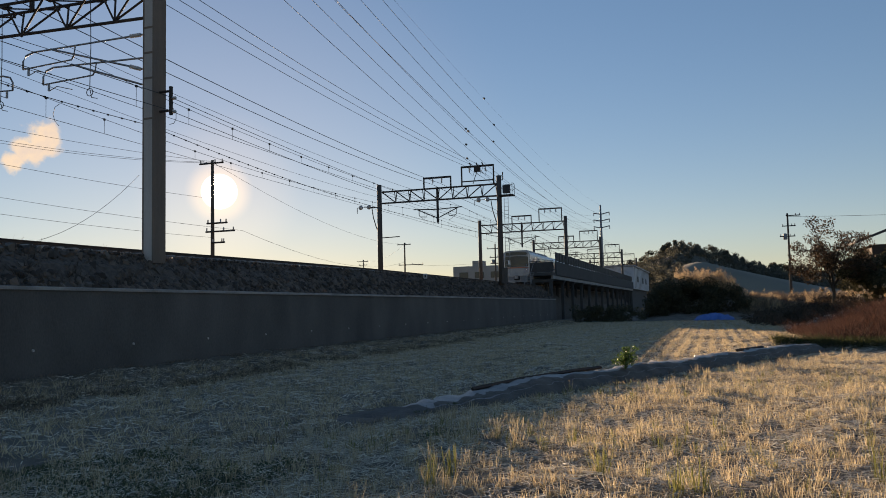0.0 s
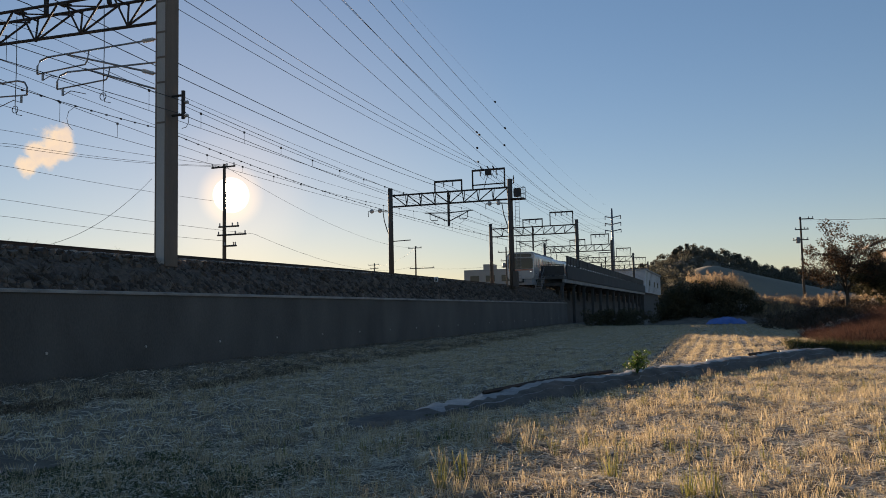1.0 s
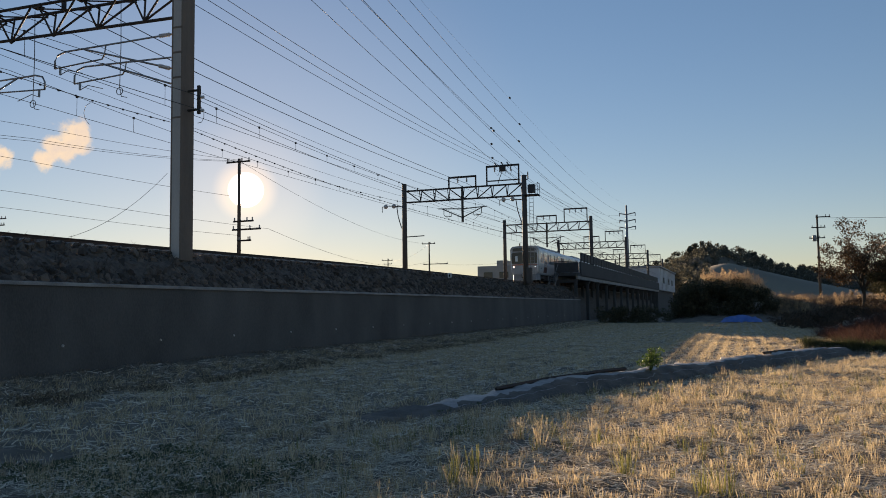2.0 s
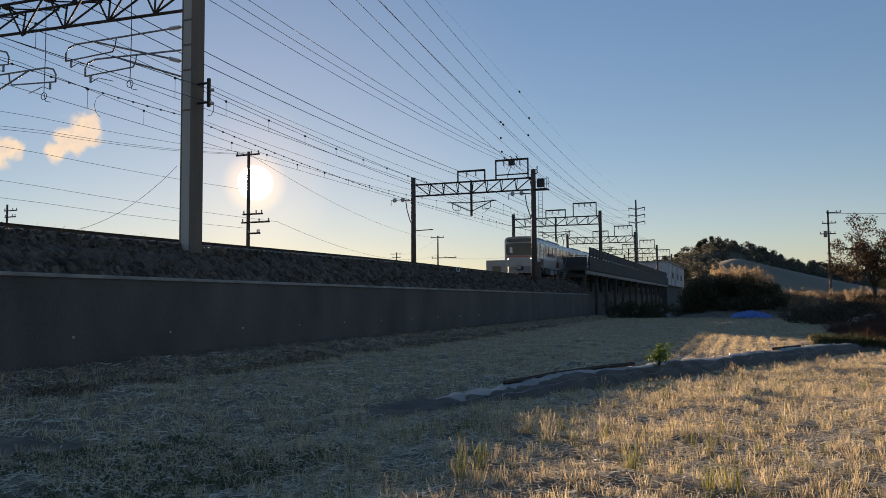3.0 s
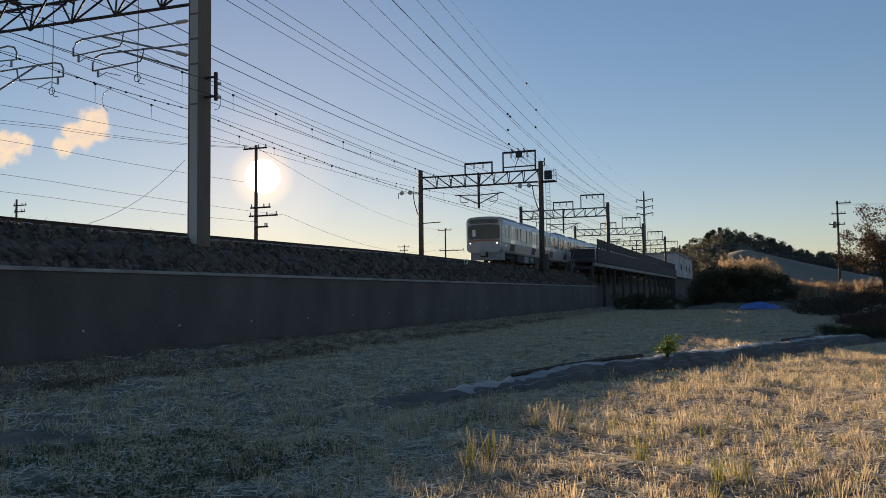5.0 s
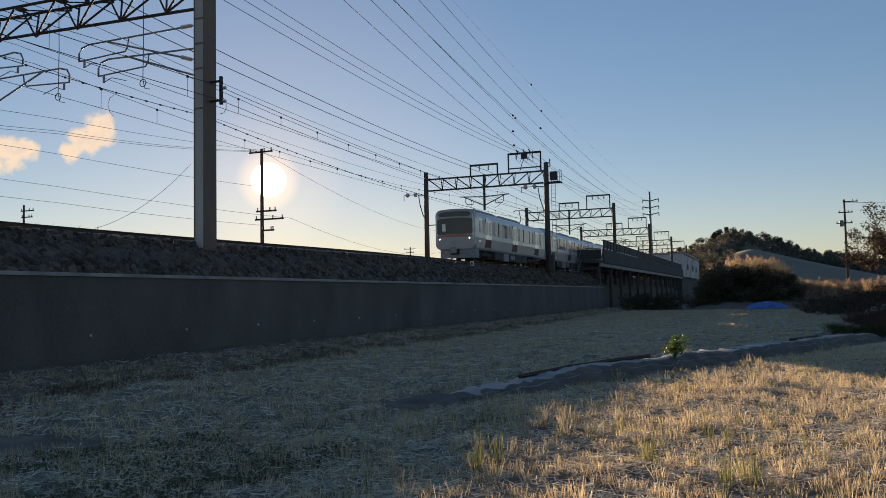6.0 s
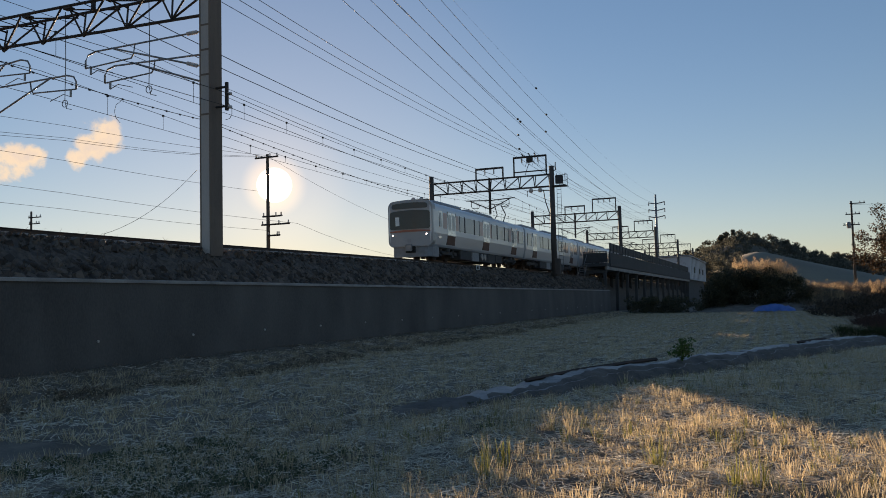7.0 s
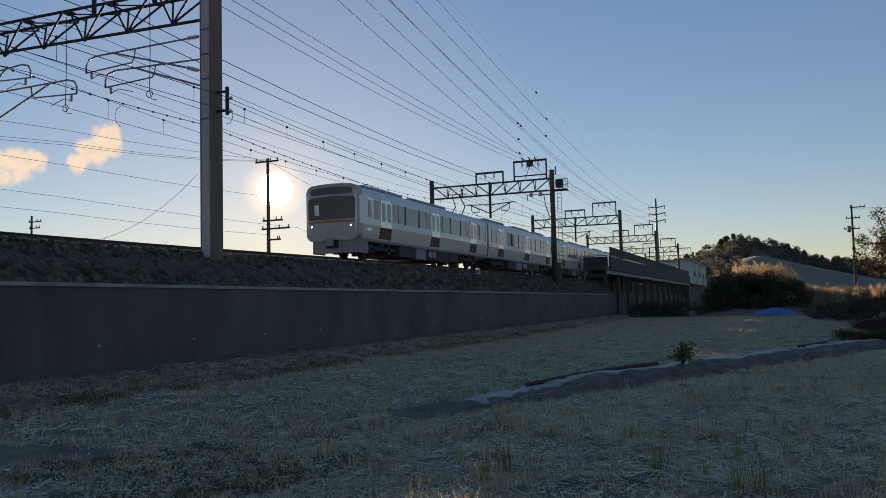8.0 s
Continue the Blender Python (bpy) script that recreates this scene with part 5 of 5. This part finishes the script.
# ---- poles and lines beyond ----
def utility_pole(x, y, top, arms, label, box=False, base=-0.2, r=0.17):
    p = thing("utility_pole", label, "utility pole", pose(x, y, 0), "utility poles")
    m = Mesh()
    m.smooth = True
    m.tube([(0, 0, base), (0, 0, top * 0.5), (0, 0, top)], r, 12, r * 0.62)
    part("pole", m, M["wood"], p)
    for z, a, b in arms:
        m = Mesh()
        m.bar((a, -0.12, z), (b, -0.12, z), 0.09)
        c = part("crossarm", m, M["steel"], p)
        for q in (a + 0.1, (a + b) / 2 + 0.3, b - 0.1):
            m = Mesh()
            insulator(m, (q, -0.12, z + 0.05), (q, -0.12, z + 0.27), 0.06, 3)
            part("insulator", m, M["ceramic"], c)
    if box:
        m = Mesh()
        m.smooth = True
        m.lathe([(-0.38, 0, top - 3.3 + k) for k in (0, 0.05, 0.7, 0.78)], [0.18, 0.24, 0.24, 0.1], 12)
        part("transformer", m, M["undergrey"], p)
    return p


utility_pole(-33.75, 49.6, 12.6, ((12.35, -1.0, 1.0), (8.0, -0.4, 1.3), (7.4, -0.5, 1.9), (6.6, 0.0, 1.1)), "brown utility pole with crossarms beyond the embankment")
utility_pole(-46.6, 121.4, 12.3, ((12.0, -1.2, 1.1), (8.7, -1.0, 3.2)), "brown utility pole with a single crossarm")
utility_pole(-73.0, 164.5, 12.8, ((12.4, -1.4, 1.2), (11.6, -1.0, 1.0)), "distant brown utility pole with two crossarms")
utility_pole(-32.7, 125.8, 11.8, ((11.0, -1.3, 0.6), (9.6, -0.9, 1.1), (8.6, -0.8, 0.8)), "brown utility pole behind the tracks", box=True)
utility_pole(9.5, 109.6, 12.5, ((12.2, -0.2, 1.5), (10.9, -0.7, 0.9), (9.6, -1.0, 0.8)), "tall utility pole with a transformer beyond the bank", box=True)
utility_pole(-75.6, 65.5, 12.6, ((11.9, -0.3, 1.6), (11.2, -0.2, 1.4)), "distant brown utility pole beyond the embankment")
for a, b, sag in (((-36.7, 34.0, 12.0), (-33.75, 49.6, 12.5), 0.15), ((-36.7, 34.0, 11.3), (-33.75, 49.6, 12.45), 0.25), ((-36.7, 34.0, 11.15), (-33.75, 49.6, 12.4), 0.25), ((-36.7, 34.0, 10.0), (-33.8, 49.6, 9.8), 0.1),
                  ((-40.3, 37.4, 8.8), (-32.0, 50.7, 7.5), 0.1), ((-40.3, 37.4, 7.8), (-33.8, 49.6, 7.0), 0.1), ((-32.0, 50.7, 7.5), (-46.6, 121.4, 9.2), 1.6), ((-33.7, 49.7, 12.4), (-46.6, 121.4, 12.0), 1.4),
                  ((-46.6, 121.4, 12.0), (-73.0, 164.5, 12.4), 1.0), ((-46.6, 121.4, 8.8), (-32.7, 125.8, 9.0), 0.4), ((-31.8, 31.9, 5.4), (-28.3, 35.0, 8.9), 0.5)):
    start = -14 if a[0] < -36 and b[1] < 52 else 0
    line([tuple(Vector(a).lerp(Vector(b), k / 14) - Vector((0, 0, 4 * sag * max(0, k / 14) * (1 - k / 14)))) for k in range(start, 15)], 0.011, "thin black service wire beyond the railway", "service wires")
line([(9.5 + 60 * k / 12, 109.6 - 30 * k / 12, 12.1 - 1.6 * 4 * (k / 12) * (1 - k / 12)) for k in range(13)], 0.02, "black service wire from the utility pole", "service wires")


# ---- distance ----
def build_distance():
    g = np.random.default_rng(31)

    def ridge(x):
        """Skyline of the wooded hill."""
        pts = [(-120, 14), (-60, 20), (-38, 26.5), (-28, 31.5), (-18, 35), (-10, 34.5), (0, 31.5), (12, 27), (26, 21.5), (40, 19), (70, 18), (130, 16), (260, 11), (420, 4)]
        for (a, za), (b, zb) in zip(pts, pts[1:]):
            if a <= x <= b:
                return za + (zb - za) * (x - a) / (b - a)
        return 4
    m = Mesh()
    m.smooth = True
    xs = np.arange(-120, 420, 6)
    rows = []
    for j in range(9):
        t = j / 8
        rows.append([(x, 400 + 110 * t, (ridge(x) - 5) * math.sin(min(1, t * 1.6) * math.pi / 2) + 0.8 * noise.noise(Vector((x * 0.05, j, 0))) - 0.5) for x in xs])
    m.rings(rows, closed=False)
    solid("wooded_hill", m, M["bare"], "wooded hill on the skyline", "hill", kind="structure")
    c, r = [], []
    for i in range(1500):
        x = g.uniform(-60, 130) if g.random() < 0.8 else g.uniform(130, 400)
        t = g.random()
        z = (ridge(x) - 5) * math.sin(min(1, t * 1.6) * math.pi / 2)
        c.append((x, 400 + 110 * t, z + g.uniform(1, 3.5)))
        r.append(g.uniform(1.6, 3.2))
    for i in range(90):
        x = g.uniform(-50, 90)
        c.append((x, 470, ridge(x) + g.uniform(-1.0, 1.3)))
        r.append(g.uniform(1.0, 2.0))
    for i in range(260):
        x = g.uniform(-62, -10.5)
        top = 16.5 - 0.12 * max(0, -36 - x)
        c.append((x, g.uniform(296, 318), g.uniform(1, max(2, top - 1.5))))
        r.append(g.uniform(1.6, 3.0))
    tagged(new("hill_woods", cloud_mesh("hill_woods", [leaves(g, c, r, 190000, 0.45, 0.9)], M["forest"])), "dark mixed woods covering the hill", "woods", kind="stuff")
    m = Mesh()
    m.smooth = True
    rows = []
    for j in range(12):
        t = j / 11
        rows.append([(x, 320 + 50 * t, max(-0.5, math.sin(t * math.pi * 0.5) * (19.5 - 0.02 * (x + 3) ** 2 if x < -3 else 19.5 - 0.30 * (x + 3) * (1 - 0.2 * (x + 3) / 80)))) for x in np.arange(-42, 62, 4)])
    m.rings(rows, closed=False)
    solid("mown_slope", m, M["bare"], "smooth pale mown slope before the wooded hill", "slope", kind="structure")
    # far low woods and roofs behind the railway
    c, r = [], []
    for i in range(500):
        a = radians(g.uniform(-5, 60))
        dd = g.uniform(380, 520)
        c.append((-math.sin(a) * dd, math.cos(a) * dd, g.uniform(1, 13)))
        r.append(g.uniform(3, 6))
    tagged(new("far_woods", cloud_mesh("far_woods", [leaves(g, c, r, 16000, 1.3, 0.6)], M["forest"])), "low far woods beyond the railway", "woods", kind="stuff")
    b = thing("factory_building", "pale flat-roofed factory building beyond the tracks", "building", pose(-48, 153, 0))
    m = Mesh()
    m.box(-0.5, 14, 0, 12, -0.2, 9.8, 0.05)
    part("wall", m, M["plaster"], b)
    m = Mesh()
    m.box(3.2, 5.2, 1, 4, 9.8, 10.9, 0.05)
    part("roof_housing", m, M["plaster"], b)
    for k in range(4):
        m = Mesh()
        m.box(0.8 + 3.2 * k, 2.6 + 3.2 * k, -0.05, 0.0, 7.4, 8.6)
        part("window", m, M["darkglass"], b)


build_distance()


def marker_post():
    p = thing("marker_post", "small white track marker on a short post", "marker", pose(-17.05, 48, 3.25))
    m = Mesh()
    m.bar((0, 0, -0.1), (0, 0, 0.5), 0.05)
    part("post", m, M["post"], p)
    m = Mesh()
    m.box(-0.13, 0.13, -0.05, -0.027, 0.18, 0.5, 0.01)
    b = part("plate", m, M["paper"], p)
    m = Mesh()
    m.box(-0.05, 0.05, -0.058, -0.05, 0.26, 0.42)
    part("bar", m, M["black"], b)


marker_post()


def run(t):
    """Where the train's nose stands on the track at t seconds, as it gathers speed."""
    return 87.49 - 2.751 * t - 0.506 * t * t + 0.00473 * t ** 3


def motions():
    for i, car in enumerate(CARS):
        walk(car, [(k * 0.5, pose(TRACKS[0], run(k * 0.5) + 20.0 * i, RAIL_Z)) for k in range(17)])
    for wheel, y in WHEELS:
        walk(wheel, [(k / 15, pose(0, y, 0.43, math.degrees((run(0) - run(k / 15)) / 0.43))) for k in range(121)])


motions()
